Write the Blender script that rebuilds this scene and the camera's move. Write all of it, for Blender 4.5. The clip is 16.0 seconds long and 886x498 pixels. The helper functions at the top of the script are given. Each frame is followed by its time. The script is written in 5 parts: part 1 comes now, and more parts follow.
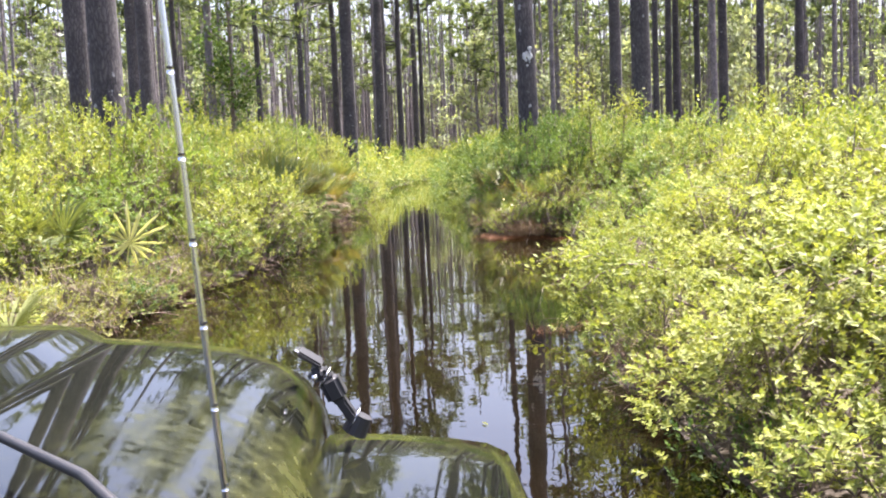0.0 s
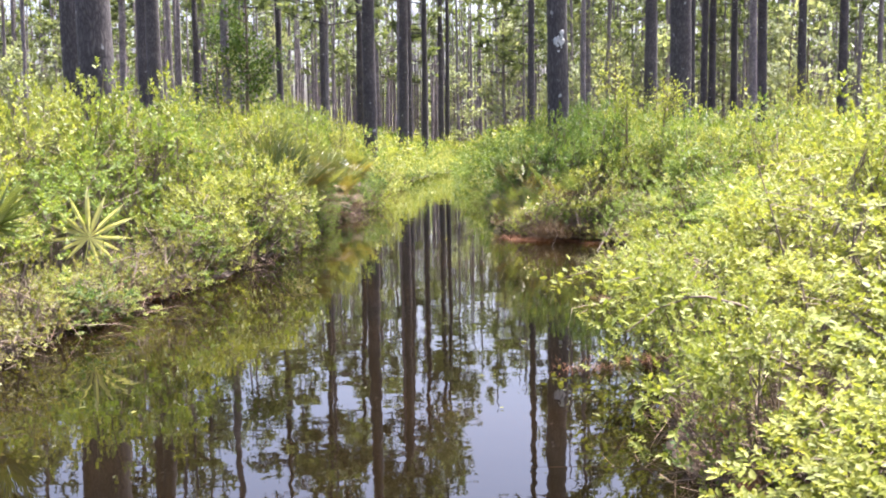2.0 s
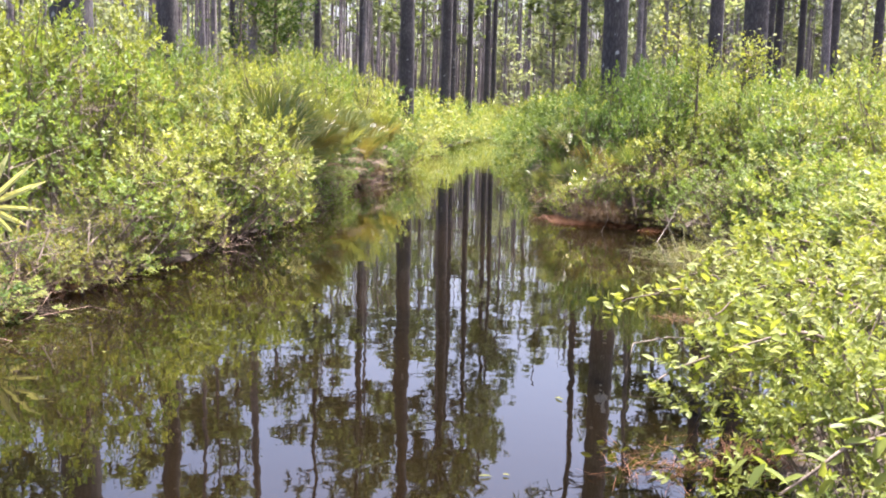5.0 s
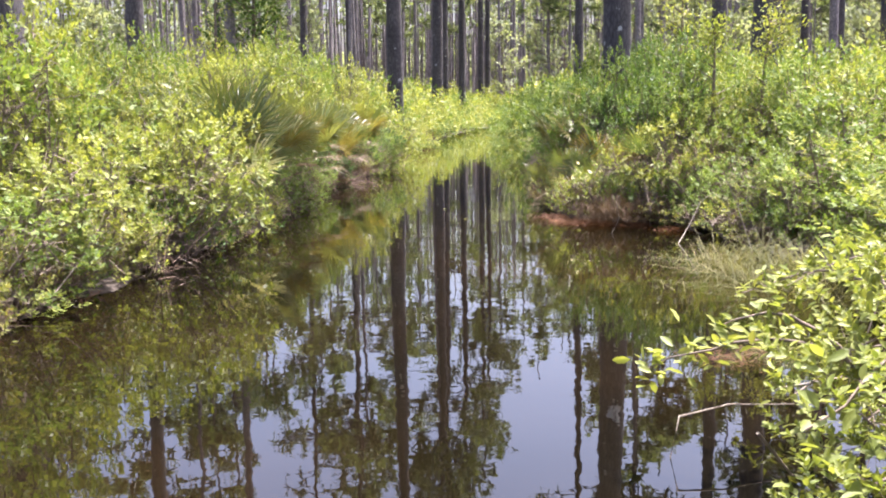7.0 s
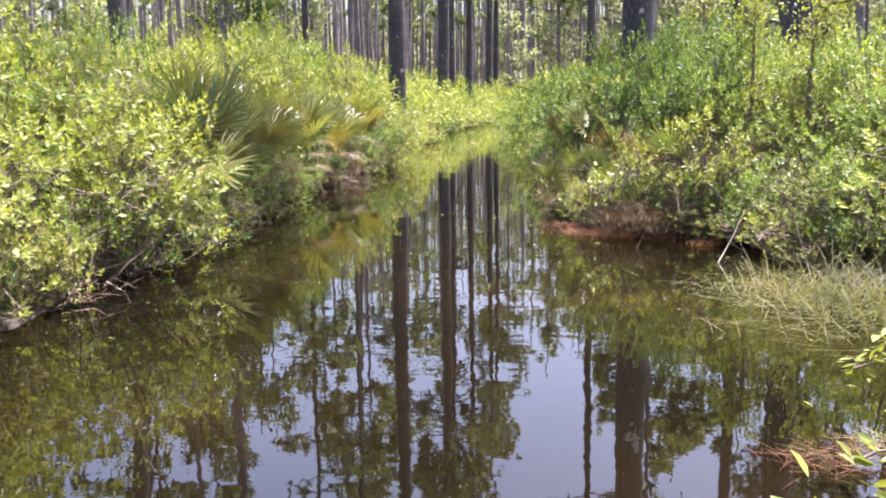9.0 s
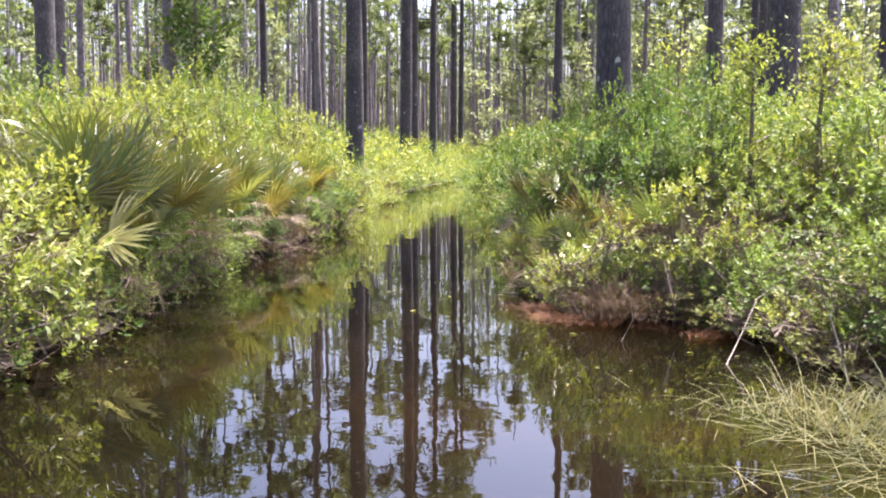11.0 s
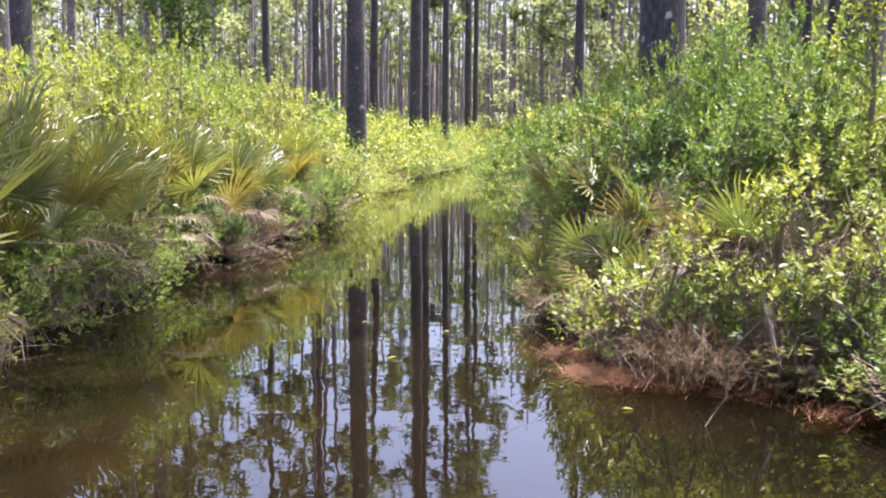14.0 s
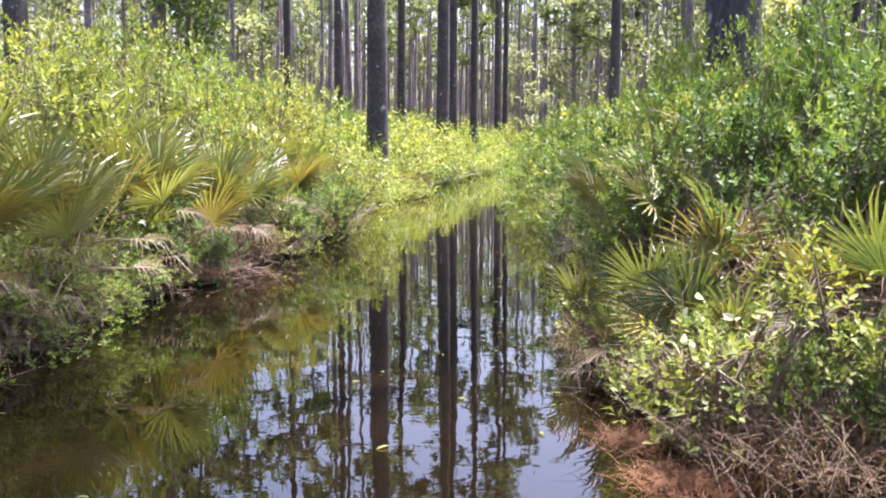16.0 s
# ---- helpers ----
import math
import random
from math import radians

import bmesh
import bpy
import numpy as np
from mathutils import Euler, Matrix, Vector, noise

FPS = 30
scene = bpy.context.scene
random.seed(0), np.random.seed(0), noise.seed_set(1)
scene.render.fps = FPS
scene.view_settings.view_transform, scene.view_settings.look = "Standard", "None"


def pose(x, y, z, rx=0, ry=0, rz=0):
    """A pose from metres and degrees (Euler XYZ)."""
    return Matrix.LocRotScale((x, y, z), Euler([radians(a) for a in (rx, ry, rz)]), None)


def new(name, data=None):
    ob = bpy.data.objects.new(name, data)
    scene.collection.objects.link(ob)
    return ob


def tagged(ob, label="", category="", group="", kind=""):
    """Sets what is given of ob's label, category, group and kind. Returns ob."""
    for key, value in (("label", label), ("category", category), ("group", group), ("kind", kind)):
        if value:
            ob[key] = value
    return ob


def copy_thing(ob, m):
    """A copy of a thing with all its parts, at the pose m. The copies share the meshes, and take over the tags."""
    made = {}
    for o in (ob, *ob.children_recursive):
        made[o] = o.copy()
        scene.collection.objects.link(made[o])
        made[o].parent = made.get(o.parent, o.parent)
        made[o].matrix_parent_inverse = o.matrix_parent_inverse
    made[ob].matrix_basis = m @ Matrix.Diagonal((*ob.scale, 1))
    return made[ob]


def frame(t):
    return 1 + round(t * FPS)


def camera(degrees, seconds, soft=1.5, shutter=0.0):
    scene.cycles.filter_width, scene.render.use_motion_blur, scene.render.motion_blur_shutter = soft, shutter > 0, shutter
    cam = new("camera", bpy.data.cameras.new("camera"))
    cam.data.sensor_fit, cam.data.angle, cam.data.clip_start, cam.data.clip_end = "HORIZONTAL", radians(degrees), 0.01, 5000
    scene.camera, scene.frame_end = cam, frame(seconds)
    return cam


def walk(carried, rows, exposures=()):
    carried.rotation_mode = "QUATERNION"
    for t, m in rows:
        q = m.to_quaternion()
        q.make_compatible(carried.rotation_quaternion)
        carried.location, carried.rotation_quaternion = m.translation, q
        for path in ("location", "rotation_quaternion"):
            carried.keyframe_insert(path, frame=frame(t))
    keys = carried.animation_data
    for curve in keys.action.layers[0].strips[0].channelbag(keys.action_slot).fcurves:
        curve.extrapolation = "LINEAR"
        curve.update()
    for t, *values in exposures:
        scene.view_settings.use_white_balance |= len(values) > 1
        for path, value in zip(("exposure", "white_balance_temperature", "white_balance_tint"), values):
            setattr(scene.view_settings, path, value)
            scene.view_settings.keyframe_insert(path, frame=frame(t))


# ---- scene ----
cam = camera(47.4, 16.0, soft=2.0)
METRES, EYE, TILT, LEAN, TURN = 11.0, 1.19, -5.1, 0.0, -5.7
ROWS = [
    (0.0, 0.0, 0.0, 0.0, -0.01, -0.23, 2.42),
    (0.5, 0.0029, 0.0303, 0.0026, 0.43, 0.61, 1.87),
    (1.0, 0.0051, 0.0623, 0.005, 0.71, 0.62, 1.97),
    (1.5, 0.0069, 0.094, 0.0063, 0.83, 0.08, 1.23),
    (2.0, 0.008, 0.1254, 0.0086, 1.3, -0.6, 0.65),
    (2.5, 0.0116, 0.1555, 0.0114, 1.15, 0.87, 1.5),
    (3.0, 0.012, 0.1869, 0.0129, 3.19, -0.57, 0.04),
    (3.5, 0.0139, 0.2182, 0.0149, 3.48, -0.63, -0.91),
    (4.0, 0.0154, 0.2498, 0.0166, 3.74, -1.43, -2.7),
    (4.5, 0.0172, 0.2819, 0.0187, 3.76, -2.18, -2.3),
    (7.0, 0.0226, 0.4358, 0.0296, 3.75, -3.1, 0.37),
    (7.5, 0.023, 0.4656, 0.0324, 3.94, -3.16, -0.01),
    (8.0, 0.0241, 0.4954, 0.0346, 4.18, -3.26, 0.3),
    (8.5, 0.0242, 0.5246, 0.0366, 4.23, -3.39, -0.04),
    (9.0, 0.0244, 0.5542, 0.0384, 4.25, -3.5, 0.15),
    (9.5, 0.0263, 0.5862, 0.0404, 3.42, -2.25, 0.25),
    (12.0, 0.0274, 0.7441, 0.0543, 2.27, -0.07, -0.17),
    (12.5, 0.0267, 0.7761, 0.057, 3.0, -0.4, -0.65),
    (13.0, 0.0287, 0.8077, 0.0589, 3.29, -0.69, -0.6),
    (13.5, 0.029, 0.8375, 0.0618, 3.52, -0.69, -2.59),
    (14.0, 0.0313, 0.8691, 0.0641, 3.2, -1.13, -0.43),
    (14.5, 0.0301, 0.9019, 0.0665, 3.29, -1.48, 0.71),
    (15.0, 0.0316, 0.9328, 0.0699, 3.75, -1.07, 1.98),
    (15.5, 0.0297, 0.9642, 0.0727, 4.32, -0.95, -0.4),
    (16.0, 0.0299, 0.9959, 0.0748, 4.92, -0.96, -0.39),
]
walk(cam, [(t, pose(0, 0, EYE, TILT, LEAN, TURN) @ pose(METRES * x, METRES * y, METRES * z, 90 + pitch, roll, yaw)) for t, x, y, z, yaw, pitch, roll in ROWS],
     exposures=[(0.0, 2.40, 6030, 22), (3.0, 2.40, 6000, 23), (7.0, 2.37, 5940, 25), (16.0, 2.41, 5780, 26)])

# ---- world and sun ----
SUN_ELEV, SUN_AZ = 72.0, 52.0          # azimuth clockwise from +y
world = bpy.data.worlds.new("sky_world")
scene.world = world
world.use_nodes = True
wn = world.node_tree
sky = wn.nodes.new("ShaderNodeTexSky")
sky.sky_type = 'NISHITA'
sky.sun_disc = False
sky.sun_elevation = radians(SUN_ELEV)
sky.sun_rotation = radians(SUN_AZ)
sky.air_density, sky.dust_density, sky.ozone_density = 1.0, 7.0, 1.0
wn.nodes["Background"].inputs[1].default_value = 0.12
wn.links.new(sky.outputs[0], wn.nodes["Background"].inputs[0])
sun_data = bpy.data.lights.new("sun", 'SUN')
sun_data.energy, sun_data.angle, sun_data.color = 5.0, radians(0.6), (1.0, 0.95, 0.84)
sun = new("sun", sun_data)
_az, _el = radians(SUN_AZ), radians(SUN_ELEV)
SUN_DIR = Vector((math.sin(_az) * math.cos(_el), math.cos(_az) * math.cos(_el), math.sin(_el)))
sun.matrix_world = Matrix.Translation((0, 0, 40)) @ SUN_DIR.to_track_quat("Z", "Y").to_matrix().to_4x4()


# ---- materials ----
def material(name):
    m = bpy.data.materials.new(name)
    m.use_nodes = True
    nt = m.node_tree
    return m, nt, nt.nodes, nt.links, nt.nodes["Principled BSDF"]


def ramp_node(n, stops):
    r = n.new("ShaderNodeValToRGB")
    while len(r.color_ramp.elements) < len(stops):
        r.color_ramp.elements.new(0.5)
    for e, (p, c) in zip(r.color_ramp.elements, stops):
        e.position, e.color = p, (*c, 1)
    return r


def noise_node(n, l, scale, detail=4.0, coord="Object", stretch=None):
    tc = n.new("ShaderNodeTexCoord")
    t = n.new("ShaderNodeTexNoise")
    t.inputs["Scale"].default_value, t.inputs["Detail"].default_value = scale, detail
    out = tc.outputs[coord]
    if stretch:
        mp = n.new("ShaderNodeMapping")
        mp.inputs["Scale"].default_value = stretch
        l.new(out, mp.inputs[0])
        out = mp.outputs[0]
    l.new(out, t.inputs["Vector"])
    return t


def bump_to(n, l, height, b, strength, distance):
    bp = n.new("ShaderNodeBump")
    bp.inputs["Strength"].default_value, bp.inputs["Distance"].default_value = strength, distance
    l.new(height, bp.inputs["Height"])
    l.new(bp.outputs[0], b.inputs["Normal"])


def leaf_material(name, stops, rough=0.5, through_light=0.4, spec=0.25):
    """Leaf blades that differ one from another, with light shining through."""
    m, nt, n, l, b = material(name)
    geo = n.new("ShaderNodeNewGeometry")
    info = n.new("ShaderNodeObjectInfo")
    add = n.new("ShaderNodeMath")
    add.operation = 'MULTIPLY_ADD'
    add.inputs[1].default_value = 0.3
    l.new(info.outputs["Random"], add.inputs[0])
    mul = n.new("ShaderNodeMath")
    mul.operation = 'MULTIPLY_ADD'
    mul.inputs[1].default_value = 0.5
    mul.inputs[2].default_value = 0.13
    l.new(geo.outputs["Random Per Island"], mul.inputs[0])
    l.new(mul.outputs[0], add.inputs[2])
    r = ramp_node(n, stops)
    l.new(add.outputs[0], r.inputs[0])
    nz = noise_node(n, l, 2.2, 3.0)
    hsv = n.new("ShaderNodeHueSaturation")
    mr = n.new("ShaderNodeMapRange")
    mr.inputs[1].default_value, mr.inputs[2].default_value, mr.inputs[3].default_value, mr.inputs[4].default_value = 0.3, 0.7, 0.72, 1.25
    l.new(nz.outputs[0], mr.inputs[0])
    l.new(mr.outputs[0], hsv.inputs["Value"])
    l.new(r.outputs[0], hsv.inputs["Color"])
    l.new(hsv.outputs[0], b.inputs["Base Color"])
    b.inputs["Roughness"].default_value = rough
    b.inputs["Specular IOR Level"].default_value = spec
    tr = n.new("ShaderNodeBsdfTranslucent")
    warm = n.new("ShaderNodeMixRGB")
    warm.blend_type = 'MULTIPLY'
    warm.inputs[0].default_value = 1.0
    warm.inputs[2].default_value = (1.5, 1.46, 0.75, 1)
    l.new(hsv.outputs[0], warm.inputs[1])
    l.new(warm.outputs[0], tr.inputs[0])
    mix = n.new("ShaderNodeMixShader")
    mix.inputs[0].default_value = through_light
    l.new(b.outputs[0], mix.inputs[1])
    l.new(tr.outputs[0], mix.inputs[2])
    l.new(mix.outputs[0], n["Material Output"].inputs[0])
    return m


def plain_material(name, stops, scale=8.0, rough=0.8, bump=0.3, dist=0.01, metal=0.0, stretch=None, per_island=False):
    m, nt, n, l, b = material(name)
    nz = noise_node(n, l, scale, 6.0, stretch=stretch)
    r = ramp_node(n, stops)
    if per_island:
        geo = n.new("ShaderNodeNewGeometry")
        l.new(geo.outputs["Random Per Island"], r.inputs[0])
    else:
        l.new(nz.outputs[0], r.inputs[0])
    l.new(r.outputs[0], b.inputs["Base Color"])
    b.inputs["Roughness"].default_value, b.inputs["Metallic"].default_value = rough, metal
    if bump:
        bump_to(n, l, nz.outputs[0], b, bump, dist)
    return m


LEAF_BRIGHT = leaf_material("leaf_yellow_green", [(0.0, (0.075, 0.105, 0.018)), (0.35, (0.13, 0.16, 0.03)), (0.7, (0.19, 0.21, 0.042)), (0.96, (0.27, 0.27, 0.072)), (1.0, (0.28, 0.18, 0.07))])
LEAF_MID = leaf_material("leaf_mid_green", [(0.0, (0.045, 0.078, 0.015)), (0.45, (0.085, 0.126, 0.024)), (0.8, (0.14, 0.18, 0.036)), (1.0, (0.23, 0.25, 0.08))], spec=0.18)
LEAF_DARK = leaf_material("leaf_dark_green", [(0.0, (0.026, 0.052, 0.012)), (0.5, (0.05, 0.088, 0.02)), (0.85, (0.088, 0.135, 0.032)), (1.0, (0.16, 0.19, 0.06))], spec=0.18)
LEAF_OLIVE = leaf_material("leaf_olive", [(0.0, (0.075, 0.075, 0.034)), (0.4, (0.125, 0.13, 0.052)), (0.8, (0.185, 0.185, 0.08)), (1.0, (0.26, 0.16, 0.085))])
PALM_GREEN = leaf_material("palmetto_green", [(0.0, (0.024, 0.04, 0.013)), (0.4, (0.06, 0.088, 0.024)), (0.7, (0.135, 0.148, 0.038)), (0.9, (0.215, 0.205, 0.055)), (1.0, (0.25, 0.16, 0.05))], rough=0.36, through_light=0.32, spec=0.5)
PALM_YELLOW = leaf_material("palmetto_yellowing", [(0.0, (0.05, 0.06, 0.017)), (0.45, (0.125, 0.12, 0.03)), (0.85, (0.22, 0.17, 0.036)), (1.0, (0.33, 0.2, 0.04))], rough=0.4, through_light=0.32, spec=0.45)
PALM_DEAD = leaf_material("palmetto_dead", [(0.0, (0.08, 0.055, 0.035)), (0.5, (0.15, 0.115, 0.08)), (1.0, (0.3, 0.26, 0.2))], rough=0.8, through_light=0.15, spec=0.1)
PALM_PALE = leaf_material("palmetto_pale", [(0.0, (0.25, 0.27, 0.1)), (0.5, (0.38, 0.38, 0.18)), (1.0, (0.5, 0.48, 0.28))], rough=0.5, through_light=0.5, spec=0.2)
NEEDLES = leaf_material("pine_needles", [(0.0, (0.06, 0.09, 0.038)), (0.5, (0.115, 0.145, 0.062)), (1.0, (0.18, 0.21, 0.1))], rough=0.5, through_light=0.35)
RED_NEEDLES = leaf_material("fallen_needles", [(0.0, (0.035, 0.013, 0.006)), (0.5, (0.09, 0.036, 0.012)), (1.0, (0.16, 0.075, 0.028))], rough=0.7, through_light=0.2)
STRAW = leaf_material("dry_grass", [(0.0, (0.047, 0.062, 0.019)), (0.5, (0.100, 0.099, 0.037)), (1.0, (0.159, 0.136, 0.068))], rough=0.6, through_light=0.3, spec=0.15)
HERB = leaf_material("bank_herbs", [(0.0, (0.06, 0.065, 0.018)), (0.45, (0.11, 0.12, 0.03)), (0.8, (0.17, 0.155, 0.042)), (1.0, (0.19, 0.1, 0.038))], rough=0.6, spec=0.2)
DRY_LEAF = leaf_material("bleached_leaf", [(0.0, (0.35, 0.32, 0.24)), (1.0, (0.6, 0.57, 0.48))], rough=0.6, through_light=0.3)
BROWN_FERN = leaf_material("dead_fern", [(0.0, (0.04, 0.025, 0.014)), (0.5, (0.08, 0.052, 0.03)), (1.0, (0.15, 0.105, 0.065))], rough=0.8, through_light=0.2)
STEM = plain_material("shrub_stem", [(0.3, (0.06, 0.045, 0.03)), (0.7, (0.16, 0.12, 0.085))], 30, 0.85, 0.2, 0.004)
TWIG_DEAD = plain_material("dead_twig", [(0.0, (0.06, 0.035, 0.022)), (0.6, (0.16, 0.1, 0.065)), (0.95, (0.24, 0.17, 0.12)), (1.0, (0.34, 0.28, 0.22))], 40, 0.85, 0.1, 0.003, per_island=True)


def bark_material(name, k):
    m, nt, n, l, b = material(name)
    tc = n.new("ShaderNodeTexCoord")
    mp = n.new("ShaderNodeMapping")
    mp.inputs["Scale"].default_value = (1, 1, 0.32)
    l.new(tc.outputs["Object"], mp.inputs[0])
    v = n.new("ShaderNodeTexVoronoi")
    v.feature = 'DISTANCE_TO_EDGE'
    v.inputs["Scale"].default_value = 26
    warp = n.new("ShaderNodeTexNoise")
    warp.inputs["Scale"].default_value = 9
    warp.inputs["Detail"].default_value = 5
    l.new(mp.outputs[0], warp.inputs["Vector"])
    mixv = n.new("ShaderNodeMixRGB")
    mixv.inputs[0].default_value = 0.12
    l.new(mp.outputs[0], mixv.inputs[1])
    l.new(warp.outputs["Color"], mixv.inputs[2])
    l.new(mixv.outputs[0], v.inputs["Vector"])
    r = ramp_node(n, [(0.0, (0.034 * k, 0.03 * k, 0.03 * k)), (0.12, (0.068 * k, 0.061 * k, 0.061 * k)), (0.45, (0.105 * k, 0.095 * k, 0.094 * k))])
    l.new(v.outputs["Distance"], r.inputs[0])
    nz = noise_node(n, l, 2.5, 6)
    r2 = ramp_node(n, [(0.35, (0.62, 0.6, 0.6)), (0.7, (1.25, 1.2, 1.15))])
    l.new(nz.outputs[0], r2.inputs[0])
    mul = n.new("ShaderNodeMixRGB")
    mul.blend_type = 'MULTIPLY'
    mul.inputs[0].default_value = 1
    l.new(r.outputs[0], mul.inputs[1])
    l.new(r2.outputs[0], mul.inputs[2])
    spots = noise_node(n, l, 7.0, 8)
    r3 = ramp_node(n, [(0.66, (0, 0, 0)), (0.7, (0.7, 0.7, 0.7))])
    l.new(spots.outputs[0], r3.inputs[0])
    pale = n.new("ShaderNodeMixRGB")
    pale.inputs[2].default_value = (0.33, 0.33, 0.31, 1)
    l.new(r3.outputs[0], pale.inputs[0])
    l.new(mul.outputs[0], pale.inputs[1])
    l.new(pale.outputs[0], b.inputs["Base Color"])
    b.inputs["Roughness"].default_value = 0.9
    bump_to(n, l, v.outputs["Distance"], b, 0.5, 0.02)
    return m


BARK = bark_material("pine_bark", 0.85)
# same bark lightened for the far trunks: distance haze put into the colour
BARK_HAZED = bark_material("hazed_pine_bark", 2.5)
LICHEN = plain_material("pale_lichen", [(0.3, (0.25, 0.25, 0.24)), (0.7, (0.5, 0.5, 0.47))], 20, 0.9, 0.4, 0.01)


# leaf green paled and greyed in its base colour to imitate haze
HAZED_LEAF = leaf_material("hazed_foliage", [(0.0, (0.13, 0.16, 0.09)), (0.5, (0.19, 0.22, 0.13)), (1.0, (0.26, 0.28, 0.18))], rough=0.8)


def ground_material():
    m, nt, n, l, b = material("forest_floor")
    a = noise_node(n, l, 0.7, 6)
    c = noise_node(n, l, 14, 8)
    r = ramp_node(n, [(0.3, (0.016, 0.011, 0.007)), (0.5, (0.035, 0.024, 0.013)), (0.6, (0.05, 0.036, 0.016)), (0.72, (0.035, 0.045, 0.014))])
    mx = n.new("ShaderNodeMixRGB")
    mx.inputs[0].default_value = 0.5
    l.new(a.outputs[0], mx.inputs[1])
    l.new(c.outputs[0], mx.inputs[2])
    l.new(mx.outputs[0], r.inputs[0])
    l.new(r.outputs[0], b.inputs["Base Color"])
    b.inputs["Roughness"].default_value = 0.9
    bump_to(n, l, c.outputs[0], b, 0.7, 0.05)
    return m


def water_material():
    m, nt, n, l, b = material("tannin_water")
    a = noise_node(n, l, 0.5, 4)
    r = ramp_node(n, [(0.35, (0.0024, 0.0019, 0.0009)), (0.6, (0.006, 0.0038, 0.0015)), (0.8, (0.014, 0.0075, 0.0025))])
    l.new(a.outputs[0], r.inputs[0])
    l.new(r.outputs[0], b.inputs["Base Color"])
    b.inputs["Roughness"].default_value = 0.012
    b.inputs["IOR"].default_value = 1.4
    big = noise_node(n, l, 1.3, 3.0)
    fine = noise_node(n, l, 9.0, 2.0)
    mx = n.new("ShaderNodeMath")
    mx.operation = 'MULTIPLY_ADD'
    mx.inputs[1].default_value = 0.1
    l.new(fine.outputs[0], mx.inputs[0])
    l.new(big.outputs[0], mx.inputs[2])
    bump_to(n, l, mx.outputs[0], b, 0.055, 0.05)
    return m


GROUND = ground_material()
WATER = water_material()


def paint_material():
    """Old glossy olive paint, with a thin green film of moss in uneven patches."""
    m, nt, n, l, b = material("olive_paint")
    a = noise_node(n, l, 5, 7)
    r = ramp_node(n, [(0.35, (0.004, 0.0045, 0.003)), (0.6, (0.007, 0.0075, 0.005)), (0.8, (0.014, 0.014, 0.008))])
    l.new(a.outputs[0], r.inputs[0])
    film = noise_node(n, l, 2.6, 9, stretch=(1.0, 0.45, 1.0))
    fine = noise_node(n, l, 45, 4)
    both = n.new("ShaderNodeMath")
    both.operation = 'MULTIPLY_ADD'
    both.inputs[1].default_value = 0.35
    l.new(fine.outputs[0], both.inputs[0])
    l.new(film.outputs[0], both.inputs[2])
    mask = ramp_node(n, [(0.7, (0, 0, 0)), (0.88, (0.7, 0.7, 0.7))])
    l.new(both.outputs[0], mask.inputs[0])
    moss = ramp_node(n, [(0.3, (0.018, 0.02, 0.005)), (0.7, (0.05, 0.052, 0.012))])
    l.new(fine.outputs[0], moss.inputs[0])
    mix = n.new("ShaderNodeMixRGB")
    l.new(mask.outputs[0], mix.inputs[0])
    l.new(r.outputs[0], mix.inputs[1])
    l.new(moss.outputs[0], mix.inputs[2])
    l.new(mix.outputs[0], b.inputs["Base Color"])
    rr = n.new("ShaderNodeMapRange")
    rr.inputs[3].default_value, rr.inputs[4].default_value = 0.03, 0.45
    l.new(mask.outputs[0], rr.inputs[0])
    l.new(rr.outputs[0], b.inputs["Roughness"])
    b.inputs["IOR"].default_value = 1.4
    bump_to(n, l, a.outputs[0], b, 0.03, 0.01)
    return m


PAINT = paint_material()
BLACK_RUBBER = plain_material("black_rubber", [(0.3, (0.006, 0.006, 0.007)), (0.7, (0.014, 0.014, 0.015))], 30, 0.55, 0.2, 0.002)
STEEL = plain_material("bright_steel", [(0.3, (0.5, 0.5, 0.5)), (0.7, (0.65, 0.65, 0.66))], 40, 0.25, 0.1, 0.001, metal=1.0)
LAMP_GLASS = plain_material("headlight_glass", [(0.3, (0.6, 0.62, 0.62)), (0.7, (0.75, 0.76, 0.76))], 20, 0.08, 0.05, 0.001)


# ---- mesh helpers ----
def mesh_of(name, verts, faces, mat, smooth=False):
    me = bpy.data.meshes.new(name)
    if hasattr(faces, "shape"):
        me.vertices.add(len(verts))
        me.vertices.foreach_set("co", np.asarray(verts, np.float32).ravel())
        k = faces.shape[1]
        me.loops.add(faces.size)
        me.loops.foreach_set("vertex_index", faces.astype(np.int32).ravel())
        me.polygons.add(len(faces))
        me.polygons.foreach_set("loop_start", np.arange(0, faces.size, k, dtype=np.int32))
    else:
        me.from_pydata(verts.tolist() if hasattr(verts, "tolist") else verts, [], faces)
    me.materials.append(mat)
    if smooth:
        me.polygons.foreach_set("use_smooth", [True] * len(me.polygons))
    me.update(calc_edges=True)
    return me


def part_mesh(name, me, parent, label="", kind=""):
    ob = new(name, me)
    ob.parent = parent
    return tagged(ob, label=label, kind=kind)


def part(name, bm, mat, parent, label="", smooth=False):
    me = bpy.data.meshes.new(name)
    bm.to_mesh(me)
    bm.free()
    me.materials.append(mat)
    if smooth:
        me.polygons.foreach_set("use_smooth", [True] * len(me.polygons))
    return part_mesh(name, me, parent, label)


def unit(v):
    return v / np.maximum(np.linalg.norm(v, axis=-1, keepdims=True), 1e-9)


